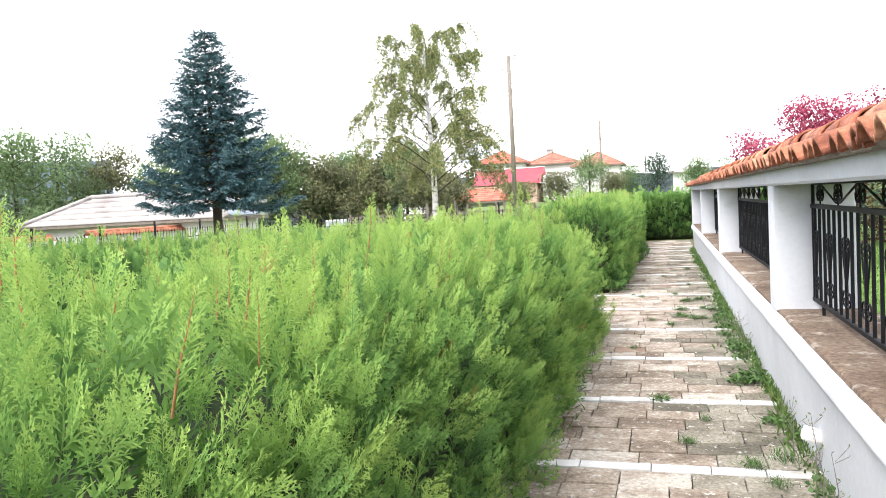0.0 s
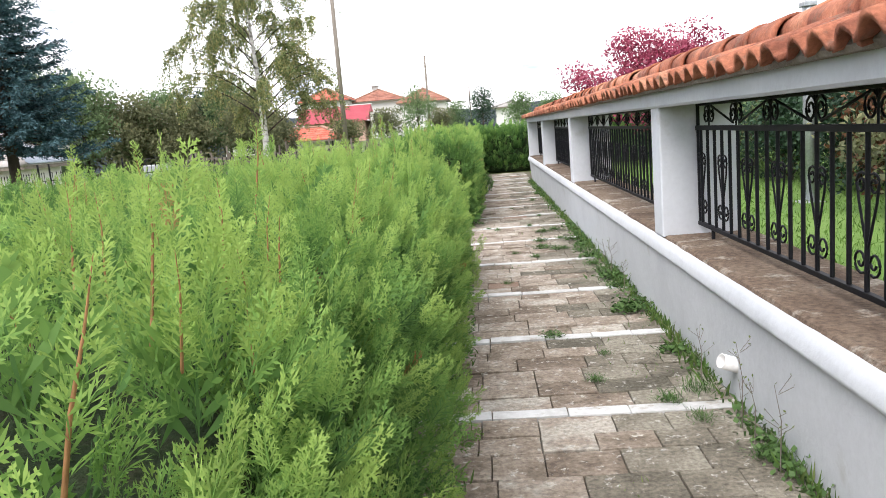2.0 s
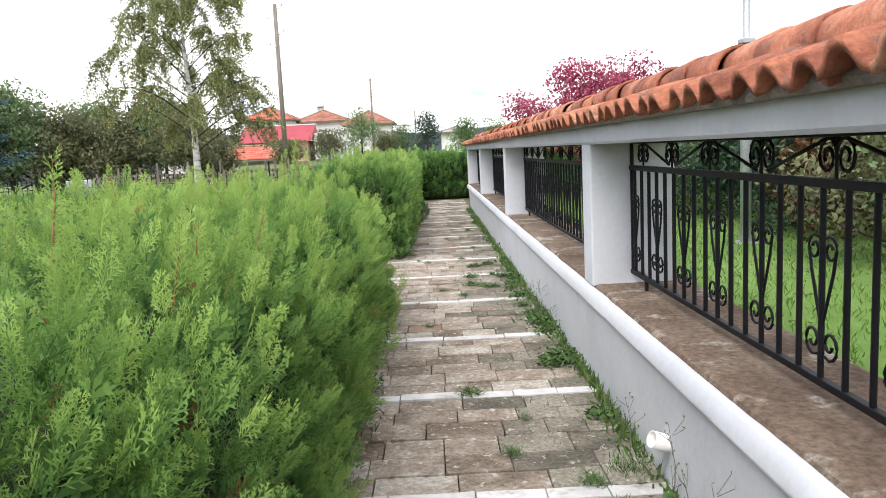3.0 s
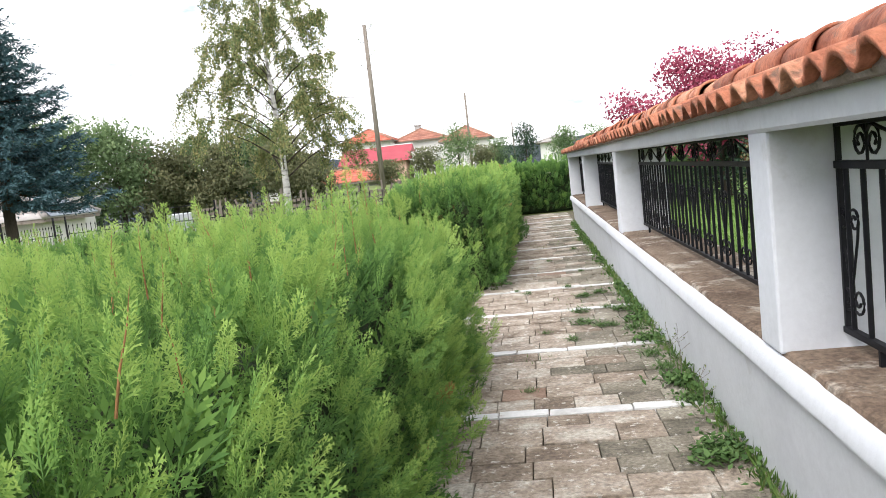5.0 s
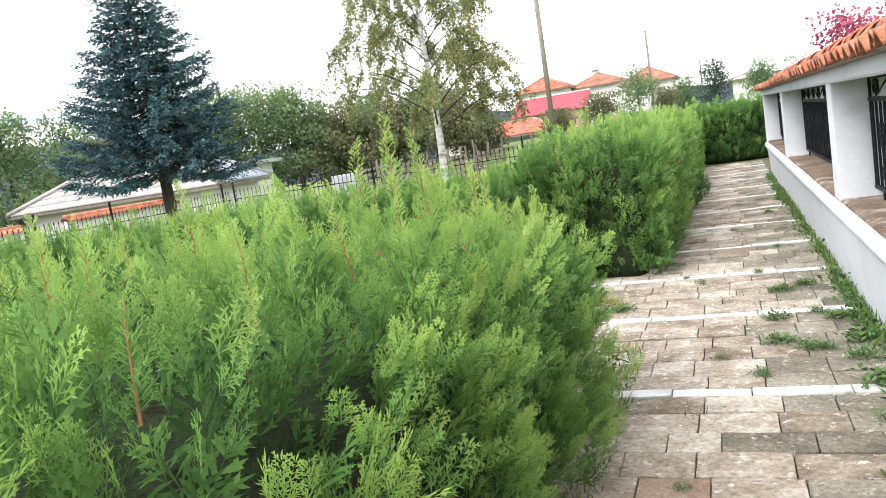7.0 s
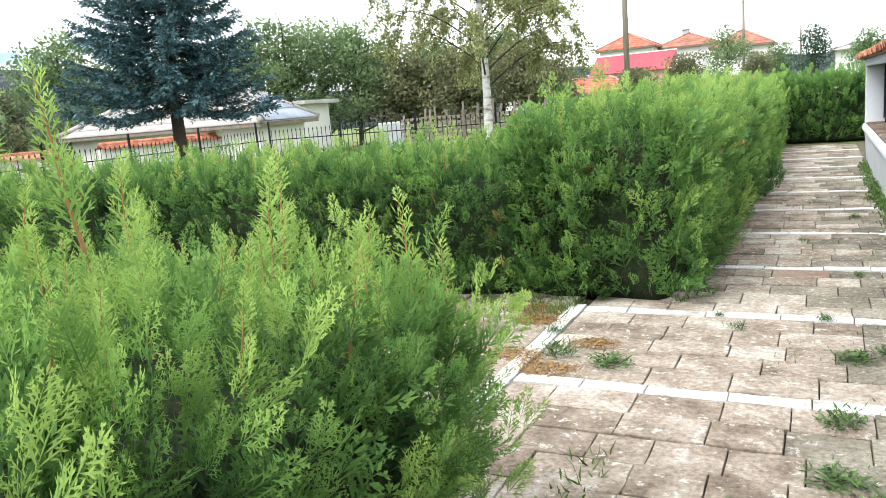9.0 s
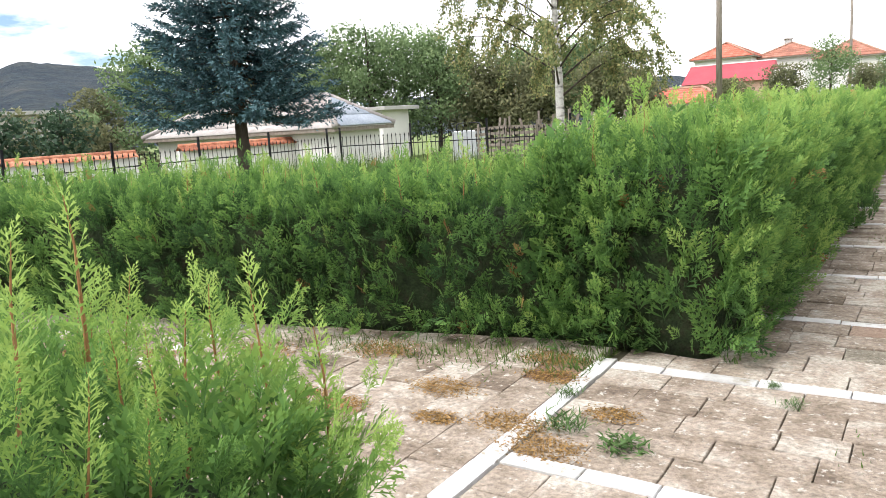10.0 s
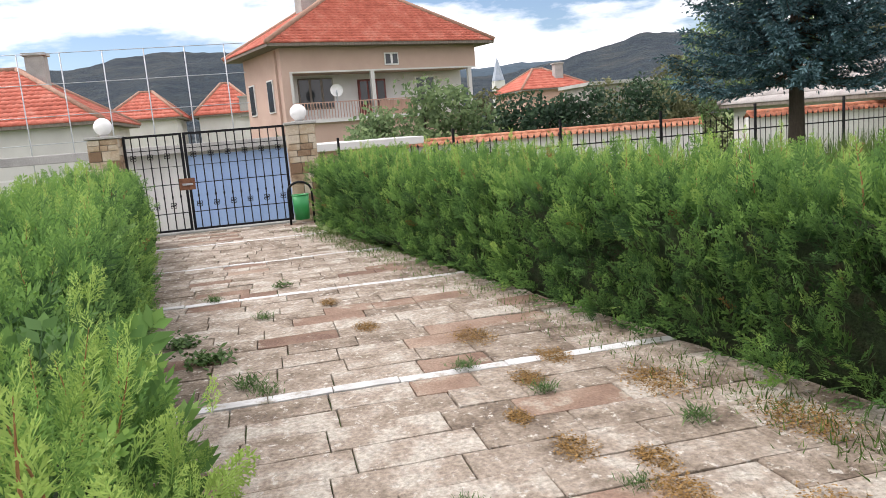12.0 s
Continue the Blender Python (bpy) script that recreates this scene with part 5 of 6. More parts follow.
# tiled boundary wall beyond the fence
def tiled_wall(a, b, z):
    a, b = np.array(a, float), np.array(b, float)
    L = float(np.linalg.norm(b - a))
    e = thing("yard_wall", "white yard wall with a coping of red barrel tiles", "wall", (a[0], a[1], 0), turn=math.degrees(math.atan2(b[1] - a[1], b[0] - a[0])), kind="structure")
    part("wall", box(0, L, -0.14, 0.14, -1.7, z - 0.18), M_PALE, e)
    n = int(L / 0.24)
    t = np.linspace(0, L, n * 6 + 1)
    h = 0.045 * np.abs(np.cos(np.pi * t / 0.24)) ** 0.8
    chunks = []
    for s in (-1, 1):
        rows = [np.stack([t, np.full_like(t, s * d), zz + h * k], 1) for d, zz, k in ((0.30, z - 0.20, 1.0), (0.02, z - 0.03, 0.8), (0.30, z - 0.225, 0.8))]
        V = np.concatenate(rows)
        m = len(t)
        i = np.arange(m - 1)
        F = np.concatenate([np.stack([i, i + 1, i + 1 + m, i + m], 1), np.stack([i + 2 * m, i + 1 + 2 * m, i + 1, i], 1)])
        chunks.append((V, F))
    V, F = joined(chunks)
    part("coping", mesh_of("coping", V, F, M_TILE), None, e, "red barrel tile coping")
    tube("ridge_cap", [(0, 0, z - 0.03), (L, 0, z - 0.03)], 0.085, M_TILE, e, 8)


tiled_wall((-25.0, 13.9), (-22.1, 23.7), 1.15)
tiled_wall((-21.75, 25.2), (-19.6, 32.0), 1.22)

# long barn, white shed
barn = thing("barn", "low barn with a grey sheet hip roof, patched with zinc", "barn")
part("wall", box(-28.65, -18.15, 29.45, 32.2, -1.2, 1.45), M_PALE, barn)
hip_roof(barn, -28.65, -18.15, 29.45, 32.2, 1.5, 2.75, (-26.3, -19.6), M_ASBESTOS, rows=5, axis="x", over=0.45, cap=True)
V, F = course_plane((-17.66, 29.05, 1.55), (-17.66, 32.6, 1.55), (-19.55, 30.825, 2.81), (-19.55, 30.825, 2.81), 3)
part("zinc_patch", mesh_of("zinc_patch", V, F, M_ZINC), None, barn, "bluish zinc sheets on the hip")
shed = thing("shed", "small white shed with a flat grey roof", "shed")
part("wall", box(-28.0, -24.1, 40.2, 42.6, -0.6, 2.25), M_PALE, shed)
part("roof", box(-28.4, -23.6, 39.8, 43.0, 2.25, 2.45, 0.02), M_CONC, shed)
sw = part("window", box(-25.4, -24.7, 40.15, 40.2, 1.2, 1.75), M_WOODGREY, shed)
part("pane", box(-25.33, -24.77, 40.13, 40.15, 1.27, 1.68), M_GLASS, sw)

# red-roofed farm to the north
farm = thing("house", "farmhouse with a bright red sheet roof", "house")
part("wall", box(-19.6, -12.9, 84, 90, 0.5, 3.5), M_PINK, farm)
V = [(-20.4, 83.5, 3.35), (-12.4, 83.5, 3.35), (-12.4, 87, 5.2), (-20.4, 87, 5.2), (-20.4, 90.5, 3.35), (-12.4, 90.5, 3.35)]
part("roof", mesh_of("roof", V, [(0, 1, 2, 3), (3, 2, 5, 4), (0, 3, 4), (1, 5, 2)], M_SHEETRED), None, farm)
part("ridge", box(-20.5, -12.3, 86.9, 87.1, 5.18, 5.28), M_FRAME, farm)
for x in (-20.45, -12.35):
    part("verge", box(x - 0.06, x + 0.06, 83.4, 87, 3.3, 3.42), M_FRAME, farm)
part("annexe", box(-12.3, -9.6, 85, 90, 0.5, 4.2), M_PALE, farm)
for x in (-11.9, -10.9):
    part("pane", box(x, x + 0.6, 84.95, 85, 3.2, 4.0), M_GLASS, farm)
small_house("far house with an orange tiled roof", -24.5, -18, 104, 110, 0.5, 6.6, 8.6, (106.5, 107.5), M_PALE, M_ROOF, rows=7)
small_house("far house with a brown tiled roof", -18, -11, 108, 114, 0.5, 6.3, 8.1, (110.5, 111.5), M_PALE, M_ROOF_OLD, rows=7, chimney=(-15, 111, 8.6))
small_house("far house with a brown tiled roof", -10.6, -4.6, 102, 108, 0.5, 5.4, 7.4, (104.5, 105.5), M_PALE, M_ROOF_OLD, rows=7)
small_house("low farm shed with an orange tiled roof", -17.5, -11.0, 60, 64, 0.3, 1.45, 2.6, (-15.5, -13.0), M_PALE, M_ROOF, axis="x", rows=6)
small_house("low farm shed with an orange tiled roof", -21.5, -17.0, 63, 68, 0.3, 1.9, 2.9, (64.8, 66), M_PALE, M_ROOF_OLD, rows=6)
small_house("small white far house", 2.0, 6.0, 100, 104, 0.8, 3.8, 4.6, (101.5, 102.5), M_PALE, M_ASBESTOS, rows=4)

# tower far off in the town
tower = thing("church_tower", "slim pale tower with a green pointed roof", "tower")
part("shaft", box(-141, -139, 54, 56, -5, 9.5), M_PALE, tower)
bm = bmesh.new()
bmesh.ops.create_cone(bm, cap_ends=True, segments=8, radius1=1.3, radius2=0.02, depth=4.5)
bmesh.ops.translate(bm, verts=bm.verts[:], vec=(-140, 55, 11.75))
part("spire", bm, M_ZINC, tower)


# ---- poles, nets and field clutter ----
def pole(x, y, top, r, arms, label):
    g = float(ground_z(np.float64(x), np.float64(y)))
    e = thing("utility_pole", label, "pole", (x, y, g - 0.1))
    tube("post", [(0, 0, 0), (0.0, 0, top - g + 0.1)], [r, r * 0.7], M_WOODGREY, e, 10)
    for k in range(arms):
        z = top - g - 0.15 - 0.75 * k
        s = -1 if k % 2 else 1
        tube("bracket", [(0, 0, z), (s * 0.32, 0, z + 0.02), (s * 0.42, 0, z + 0.2)], 0.02, M_STEEL, e, 6)
        tube("insulator", [(s * 0.42, 0, z + 0.18), (s * 0.42, 0, z + 0.34)], 0.05, M_FRAME, e, 8)
    return e


pole(-8.4, 47.2, 10.6, 0.16, 4, "weathered wooden utility pole with bracket insulators")
pole(-4.9, 73.0, 8.6, 0.12, 2, "thin wooden utility pole with insulators")
pole(-1.2, 92.0, 6.5, 0.10, 2, "thin distant wooden utility pole")
lamp = thing("lamp_post", "plain grey steel lamp post behind the white wall", "lamp post", (4.1, 10.4, 0.25))
tube("post", [(0, 0, 0), (0, 0, 2.45), (0, 0, 2.46), (0, 0, 5.2)], [0.065, 0.065, 0.045, 0.04], M_STEEL, lamp, 12)
part("collar", box(-0.08, 0.08, -0.08, 0.08, 2.40, 2.46, 0.01), M_STEEL, lamp)
part("base_plate", box(-0.15, 0.15, -0.15, 0.15, 0.0, 0.03, 0.005), M_STEEL, lamp)

net = thing("ball_fence", "tall thin steel ball-stop fence behind the garages", "fence", (-30.0, 0, -1.5))
for y in np.arange(-9.0, 9.4, 1.45):
    tube("post", [(0, y, 0), (0, y, 6.85)], 0.022, M_STEEL, net, 6)
for z in (3.6, 4.6, 5.75, 6.85):
    tube("wire", [(0, -9.0, z), (0, 9.1, z)], 0.014, M_STEEL, net, 5)
crate = thing("cage_container", "grey metal mesh container behind the fence", "container", (-13.6, 31.6, 0.05))
part("body", box(-0.5, 0.5, -0.35, 0.35, 0.0, 1.05, 0.02), M_STEEL, crate)
tube("frame", [(-0.52, 0, 0.9), (-0.5, 0, 1.25), (-0.4, 0, 1.32), (0.4, 0, 1.32), (0.5, 0, 1.25), (0.52, 0, 0.9)], 0.025, M_IRON, crate, 6)
gen_c = np.random.default_rng(31)
for k, (x, y) in enumerate([(-9.1, 29.2), (-8.2, 29.4), (-12.0, 30.5), (-7.1, 29.9), (-5.6, 30.6), (-4.1, 31.0), (-10.6, 30.2)]):
    e = thing("wooden_hurdle", "weathered grey wooden hurdle of leaning slats", "hurdle", (x, y, 0.0), "hurdles beyond the fence", turn=float(gen_c.uniform(-20, 25)))
    for i in range(6):
        o = part("slat", box(-0.6, 0.6, -0.015, 0.015, 0.15 + i * 0.19, 0.25 + i * 0.19), M_WOODGREY, e)
        o.rotation_euler = (0, float(gen_c.normal(0, 0.05)), 0)
    for x2 in (-0.5, 0.5):
        o = part("stake", box(x2 - 0.03, x2 + 0.03, -0.05, -0.016, 0.0, 1.4 + float(gen_c.uniform(-0.1, 0.25))), M_WOODGREY, e)
    for i in range(2):
        o = part("leaning_board", box(-0.04, 0.04, 0.02, 0.045, 0.0, 1.5), M_WOODGREY, e)
        o.location.x, o.rotation_euler = float(gen_c.uniform(-0.4, 0.4)), (0, float(gen_c.uniform(-0.6, 0.6)), 0)


# ---- hills ----
def hill_range(name, label, az0, az1, dist, heights, base, material, depth, seed):
    """A wooded ridge: heights (degrees up) at even steps of azimuth."""
    gen = np.random.default_rng(seed)
    n, m = 220, 14
    az = np.linspace(az0, az1, n)
    el = np.interp(az, np.linspace(az0, az1, len(heights)), heights)
    ph = gen.uniform(0, 6, 8)
    el = el + sum(0.13 / (1.5 ** k) * np.sin(az * (0.22 * 1.9 ** k) + ph[k]) for k in range(6)) + gen.normal(0, 0.015, n)
    V = []
    for i in range(n):
        for j in range(m):
            f = j / (m - 1)
            d = dist - depth * (1 - f)
            h = base + (dist * math.tan(radians(max(el[i], 0.1))) - base) * f ** 0.8 * (1 + 0.03 * math.sin(az[i] * 0.5 + j * 0.7) * (j < m - 1))
            x, y = polar(0.6, 8.0, az[i], d)
            V.append((x, y, h))
        x, y = polar(0.6, 8.0, az[i], dist + depth)
        V.append((x, y, base - 5))
    k = m + 1
    F = np.array([(i * k + j, (i + 1) * k + j, (i + 1) * k + j + 1, i * k + j + 1) for i in range(n - 1) for j in range(k - 1)])
    tagged(part(name, mesh_of(name, V, F, material, smooth=True)), label, "hill", kind="structure")


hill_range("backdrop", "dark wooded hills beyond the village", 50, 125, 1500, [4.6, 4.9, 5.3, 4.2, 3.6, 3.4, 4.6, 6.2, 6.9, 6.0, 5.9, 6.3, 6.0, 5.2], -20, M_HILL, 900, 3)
hill_range("backdrop", "far mountains with haze painted in as pale blue", 40, 140, 2300, [4.2, 4.4, 4.0, 4.6, 4.2, 4.8, 4.4, 4.0], -20, M_HILL_FAR, 500, 5)
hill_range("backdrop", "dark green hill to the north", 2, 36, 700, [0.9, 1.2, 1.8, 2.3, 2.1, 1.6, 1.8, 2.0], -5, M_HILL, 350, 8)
hill_range("backdrop", "wooded low land behind", 125, 415, 1800, [3.0, 2.6, 2.2, 2.6, 2.0, 1.6, 2.0, 1.4, 1.0], -20, M_HILL, 900, 12)


# ---- grass and weeds ----
def blades(name, label, P, length, width, seed, material, lean=0.35, thing_kind="stuff", cat="grass"):
    gen = np.random.default_rng(seed)
    n = len(P)
    D = gen.normal(0, lean, (n, 3)) + np.array([0, 0, 1.0])
    V, F = kites(P, D, gen.normal(0, 1, (n, 3)), length * gen.uniform(0.5, 1.3, n), width, 0.12)
    ob = part(name, mesh_of(name, V, F, material, tone=np.repeat(gen.normal(0.45, 0.2, n), 4)))
    return tagged(ob, label, cat, kind=thing_kind)


gen = np.random.default_rng(77)
# along the foot of the wall
n = 5200
yy = gen.uniform(-2, 21, n)
dens = 0.5 + 0.5 * np.sin(yy * 1.9) * np.sin(yy * 0.7 + 1)
keep = gen.random(n) < np.clip(dens, 0.12, 1)
yy = yy[keep]
P = np.stack([1.292 - np.abs(gen.normal(0, 0.045, len(yy))), yy, np.full(len(yy), -0.02)], 1)
blades("grass_strip", "thin green grass growing along the foot of the wall", P, 0.11, 0.012, 5, M_GRASS, 0.4)
n = 7000
yy = gen.uniform(1, 21, n)
dens = 0.45 + 0.5 * np.sin(yy * 1.3 + 0.4) * np.sin(yy * 0.53 + 2.0) + 0.25 * np.sin(yy * 5.1)
yy = yy[gen.random(n) < np.clip(dens, 0.03, 1)]
n = len(yy)
P = np.stack([1.285 - np.abs(gen.normal(0, 0.06, n)), yy, np.abs(gen.normal(0, 0.035, n))], 1)
V, F = kites(P, gen.normal(0, 1, (n, 3)) + np.array([-0.4, 0, 0.5]), gen.normal(0, 0.6, (n, 3)) + np.array([-0.4, 0, 1.0]), gen.uniform(0.022, 0.05, n), gen.uniform(0.014, 0.034, n), 0.08)
tagged(part("weed_carpet", mesh_of("weed_carpet", V, F, M_WEED, tone=np.repeat(gen.normal(0.45, 0.22, n), 4))), "low leafy green weeds along the foot of the wall", "weed", kind="stuff")
# along the hedges' feet
n = 9500
u = gen.uniform(0, 1, n) ** 1.25
P = np.stack([-0.95 - 12.6 * u, 12.18 - 2.1 * u + gen.normal(-0.13, 0.16, n), -0.03 - 0.1 * u], 1)
blades("grass_strip", "dry grass along the foot of the hedge", P, 0.10, 0.008, 6, M_GRASS, 0.9)
n = 2600
P = np.stack([-0.22 + gen.normal(0, 0.05, n), gen.uniform(-1, 25.5, n), np.full(n, -0.02)], 1)
P = P[(P[:, 1] < 9.9) | (P[:, 1] > 12.3)]
blades("grass_strip", "short grass along the foot of the hedge", P, 0.09, 0.010, 7, M_GRASS, 0.6)
# lawn behind the wall
n = 26000
P = np.stack([1.95 + 6.0 * gen.random(n) ** 1.3, gen.uniform(0, 22, n), np.zeros(n)], 1)
P[:, 2] = ground_z(P[:, 0], P[:, 1]) - 0.04
blades("lawn_grass", "short green lawn grass", P, 0.085, 0.012, 8, M_LAWNBLADE, 0.6)
# rough grass behind the hedges
n = 16000
P = np.stack([gen.uniform(-14.5, -1.6, n), gen.uniform(13.0, 25.5, n), np.full(n, -0.06)], 1)
P = P[P[:, 1] > 13.8 + (P[:, 0] + 1) * 0.19]
blades("tall_grass", "tall rough grass and weeds behind the hedge", P, 0.75, 0.02, 9, M_GRASS, 0.25)
# joints
n = 3000
P = np.stack([gen.uniform(-0.2, 1.25, n), gen.uniform(1, 20, n), np.full(n, -0.02)], 1)
P = P[np.sin(P[:, 1] * 2.3 + 1.1 * P[:, 0]) + np.sin(P[:, 1] * 0.9 - 3 * P[:, 0]) + (P[:, 0] - 0.6) * 1.4 > 1.1]
blades("joint_grass", "small grass blades in the paving joints", P, 0.05, 0.007, 10, M_GRASS, 0.5)


def weed_mesh(seed, count, length, width, flat, spread=0.04):
    g = np.random.default_rng(seed)
    a = g.uniform(0, 2 * np.pi, count)
    lift = g.uniform(flat, flat + 0.7, count)
    D = np.stack([np.cos(a), np.sin(a), lift], 1)
    P = np.stack([g.normal(0, spread, count), g.normal(0, spread, count), np.abs(g.normal(0, 0.4 * spread, count))], 1)
    V, F = kites(P, D, np.array([0, 0, 1.0]) + g.normal(0, 0.3, (count, 3)), length * g.uniform(0.5, 1.2, count), width * g.uniform(0.7, 1.2, count), 0.10)
    return mesh_of("leaves", V, F, M_WEED, tone=np.repeat(g.normal(0.45, 0.2, count), 4))


WEEDS = [weed_mesh(1, 150, 0.05, 0.012, 0.15, 0.05), weed_mesh(2, 150, 0.07, 0.006, 0.5), weed_mesh(3, 150, 0.055, 0.028, 0.25, 0.065), weed_mesh(4, 130, 0.06, 0.005, 0.7)]


def weed(x, y, kind, size):
    lab = ("low green weed rosette in the paving", "small grassy tuft in the paving", "broad-leaved green weed at the wall", "small grassy tuft in the paving")[kind]
    e = thing("weed", lab, "weed", (x, y, float(ground_z(np.float64(x), np.float64(y))) * (x < -4)), "weeds in the paving", turn=float(gen.uniform(0, 360)))
    o = new("leaves", WEEDS[kind])
    o.parent, o.scale = e, (size, size, size * 0.9)


for x, y, k, s in [(0.56, 9.27, 1, 1.3), (0.70, 9.9, 0, 1.6), (0.86, 9.75, 0, 1.4), (0.95, 9.72, 1, 1.2), (0.35, 9.6, 3, 1.0), (0.46, 6.0, 0, 0.9), (0.62, 5.0, 1, 0.8), (0.95, 4.62, 1, 1.0), (1.05, 4.35, 3, 1.0), (1.12, 6.6, 2, 1.2), (1.15, 6.75, 2, 1.0), (1.18, 7.5, 2, 0.9),
                   (1.10, 8.6, 1, 1.2), (1.16, 9.1, 2, 1.1), (1.12, 9.5, 1, 1.3), (1.18, 9.9, 2, 1.0), (1.1, 10.4, 0, 1.2), (0.80, 11.3, 0, 1.5), (0.98, 11.45, 0, 1.4), (0.72, 10.45, 0, 1.6), (0.98, 10.55, 1, 1.3), (-0.42, 10.95, 0, 1.3), (-0.75, 11.05, 1, 1.5), (0.18, 11.75, 3, 1.2), (0.05, 12.0, 1, 0.8),
                   (0.66, 12.0, 1, 1.1), (0.9, 13.2, 1, 1.0), (0.5, 14.5, 3, 1.0), (0.95, 15.8, 1, 1.2), (1.15, 17.0, 1, 1.3), (-0.9, 11.45, 3, 1.1), (-2.1, 10.7, 3, 1.0), (-3.3, 10.75, 1, 1.1), (-4.2, 9.1, 1, 1.6), (-4.0, 9.2, 3, 1.3), (-4.9, 8.8, 2, 1.5), (-3.9, 10.45, 1, 1.2), (-6.1, 9.2, 1, 1.2), (-7.2, 8.7, 1, 1.3), (-7.6, 9.4, 0, 1.2), (-2.6, 11.3, 1, 1.3), (-5.5, 8.55, 2, 1.3), (-2.2, 10.0, 3, 0.9), (1.2, 5.5, 2, 0.9), (1.2, 3.9, 1, 1.2), (1.15, 4.75, 3, 1.3), (1.18, 7.9, 2, 1.2), (1.14, 8.2, 1, 1.3), (0.75, 5.5, 3, 0.7), (0.2, 7.9, 3, 0.7)]:
    weed(x, y, k, s * (0.62 if 0.0 < x < 1.0 and y > 9 else 0.9))
for y, h in ((4.22, 0.42), (4.05, 0.28), (3.75, 0.38), (4.9, 0.3), (7.25, 0.26), (7.9, 0.35), (8.3, 0.3)):
    e = thing("dry_weed_stalk", "thin dry weed stalk with seed heads by the wall", "weed", (1.2, y, 0), "stalks by the wall")
    g = np.random.default_rng(int(y * 100))
    ch = [tube_arrays([(0, 0, 0), (0.01, 0.01, h * 0.6), (-0.01, 0.03, h)], [0.003, 0.002, 0.001], 4)]
    for i in range(9):
        z = h * g.uniform(0.3, 0.95)
        a = g.uniform(0, 6.28)
        l = g.uniform(0.03, 0.08)
        ch.append(tube_arrays([(0, 0.01, z), (math.cos(a) * l, math.sin(a) * l, z + l * 0.8)], 0.0015, 3))
    V, F = joined(ch)
    tagged(part("stalk", mesh_of("stalk", V, F, M_WOODGREY), None, e), kind="stuff")
    tip = np.array([c[0][-1] for c in ch])
    V, F = kites(tip, g.normal(0, 1, tip.shape) + np.array([0, 0, 1]), g.normal(0, 1, tip.shape), 0.018, 0.01)
    tagged(part("seed_heads", mesh_of("seed_heads", V, F, M_GRASS, tone=np.full(len(V), 0.8)), None, e), kind="stuff")

# brown moss and needle litter on the gate path
LITTER = [(-2.55, 10.62, 0.14), (-2.0, 10.85, 0.16), (-3.0, 10.5, 0.10), (-2.3, 10.9, 0.12), (-3.9, 11.05, 0.16), (-4.6, 10.7, 0.22), (-3.55, 10.75, 0.14), (-1.6, 11.3, 0.2), (-1.1, 11.7, 0.18), (-1.0, 11.0, 0.2), (-0.75, 10.8, 0.2), (-5.3, 10.0, 0.14), (-1.4, 10.9, 0.12), (-3.2, 11.4, 0.25), (-2.4, 11.75, 0.25), (-1.25, 12.0, 0.2), (-0.6, 11.3, 0.14), (-6.4, 9.8, 0.12)]
for x, y, s in LITTER:
    n = int(5200 * s)
    a, d = gen.uniform(0, 2 * np.pi, n), s * np.sqrt(gen.random(n)) * gen.uniform(0.5, 1.15, n)
    P = np.stack([x + d * np.cos(a) * 1.25, y + d * np.sin(a) * 0.8, gen.uniform(0.001, 0.012, n)], 1)
    D = gen.normal(0, 1, (n, 3)) * np.array([1, 1, 0.25])
    V, F = kites(P, D, np.array([0, 0, 1.0]) + gen.normal(0, 0.3, (n, 3)), gen.uniform(0.010, 0.024, n), gen.uniform(0.005, 0.011, n), 0.1)
    tagged(part("needle_litter", mesh_of("needle_litter", V, F, M_DRY, tone=np.repeat(gen.normal(0.4, 0.25, n), 4))), "patch of rust-brown needle litter and dry moss on paving", "litter", "litter patches", kind="stuff")

# ---- tiles of the wall's roof ----
TILES = [tile_mesh(s) for s in range(4)]
RIDGES = [ridge_mesh(s) for s in range(3)]
gt = np.random.default_rng(5)
pitch = 0.19
count = int((WALL_Y1 - WALL_Y0 + 0.1) / pitch)
for side in (0, 1):
    for i in range(count):
        o = new("roof_tile", TILES[int(gt.integers(0, 4))])
        o.parent = wall
        y = WALL_Y0 + pitch * (i + 0.5)
        sl = 14.5 + float(gt.normal(0, 0.8))
        if side == 0:
            o.matrix_basis = pose(1.155 + float(gt.normal(0, 0.008)), y, 1.687 + float(gt.normal(0, 0.003)), 0, -sl, float(gt.normal(0, 0.8)))
        else:
            o.matrix_basis = pose(1.925, y, 1.687, 0, -sl, 180)
for i in range(int((WALL_Y1 - WALL_Y0) / 0.39)):
    o = new("ridge_tile", RIDGES[int(gt.integers(0, 3))])
    o.parent = wall
    o.matrix_basis = pose(1.54 + float(gt.normal(0, 0.006)), WALL_Y0 + 0.39 * i, 1.826 + float(gt.normal(0, 0.004)), 1.6 + float(gt.normal(0, 0.8)), 0, float(gt.normal(0, 1.5)))
V, F = profile_run([(1.34, 1.66), (1.205, 1.664), (1.196, 1.684), (1.215, 1.722), (1.34, 1.742)], WALL_Y0, WALL_Y1, 0.06, 0.006, 23)
part("eave_mortar", mesh_of("eave_mortar", V, F, M_MORTAR), None, wall, "brown mortar packed under the eave tiles")
V, F = profile_run([(1.44, 1.74), (1.452, 1.82), (1.50, 1.86), (1.58, 1.86), (1.628, 1.82), (1.64, 1.74)], WALL_Y0, WALL_Y1, 0.06, 0.008, 21)
part("ridge_mortar", mesh_of("ridge_mortar", V, F, M_MORTAR), None, wall)


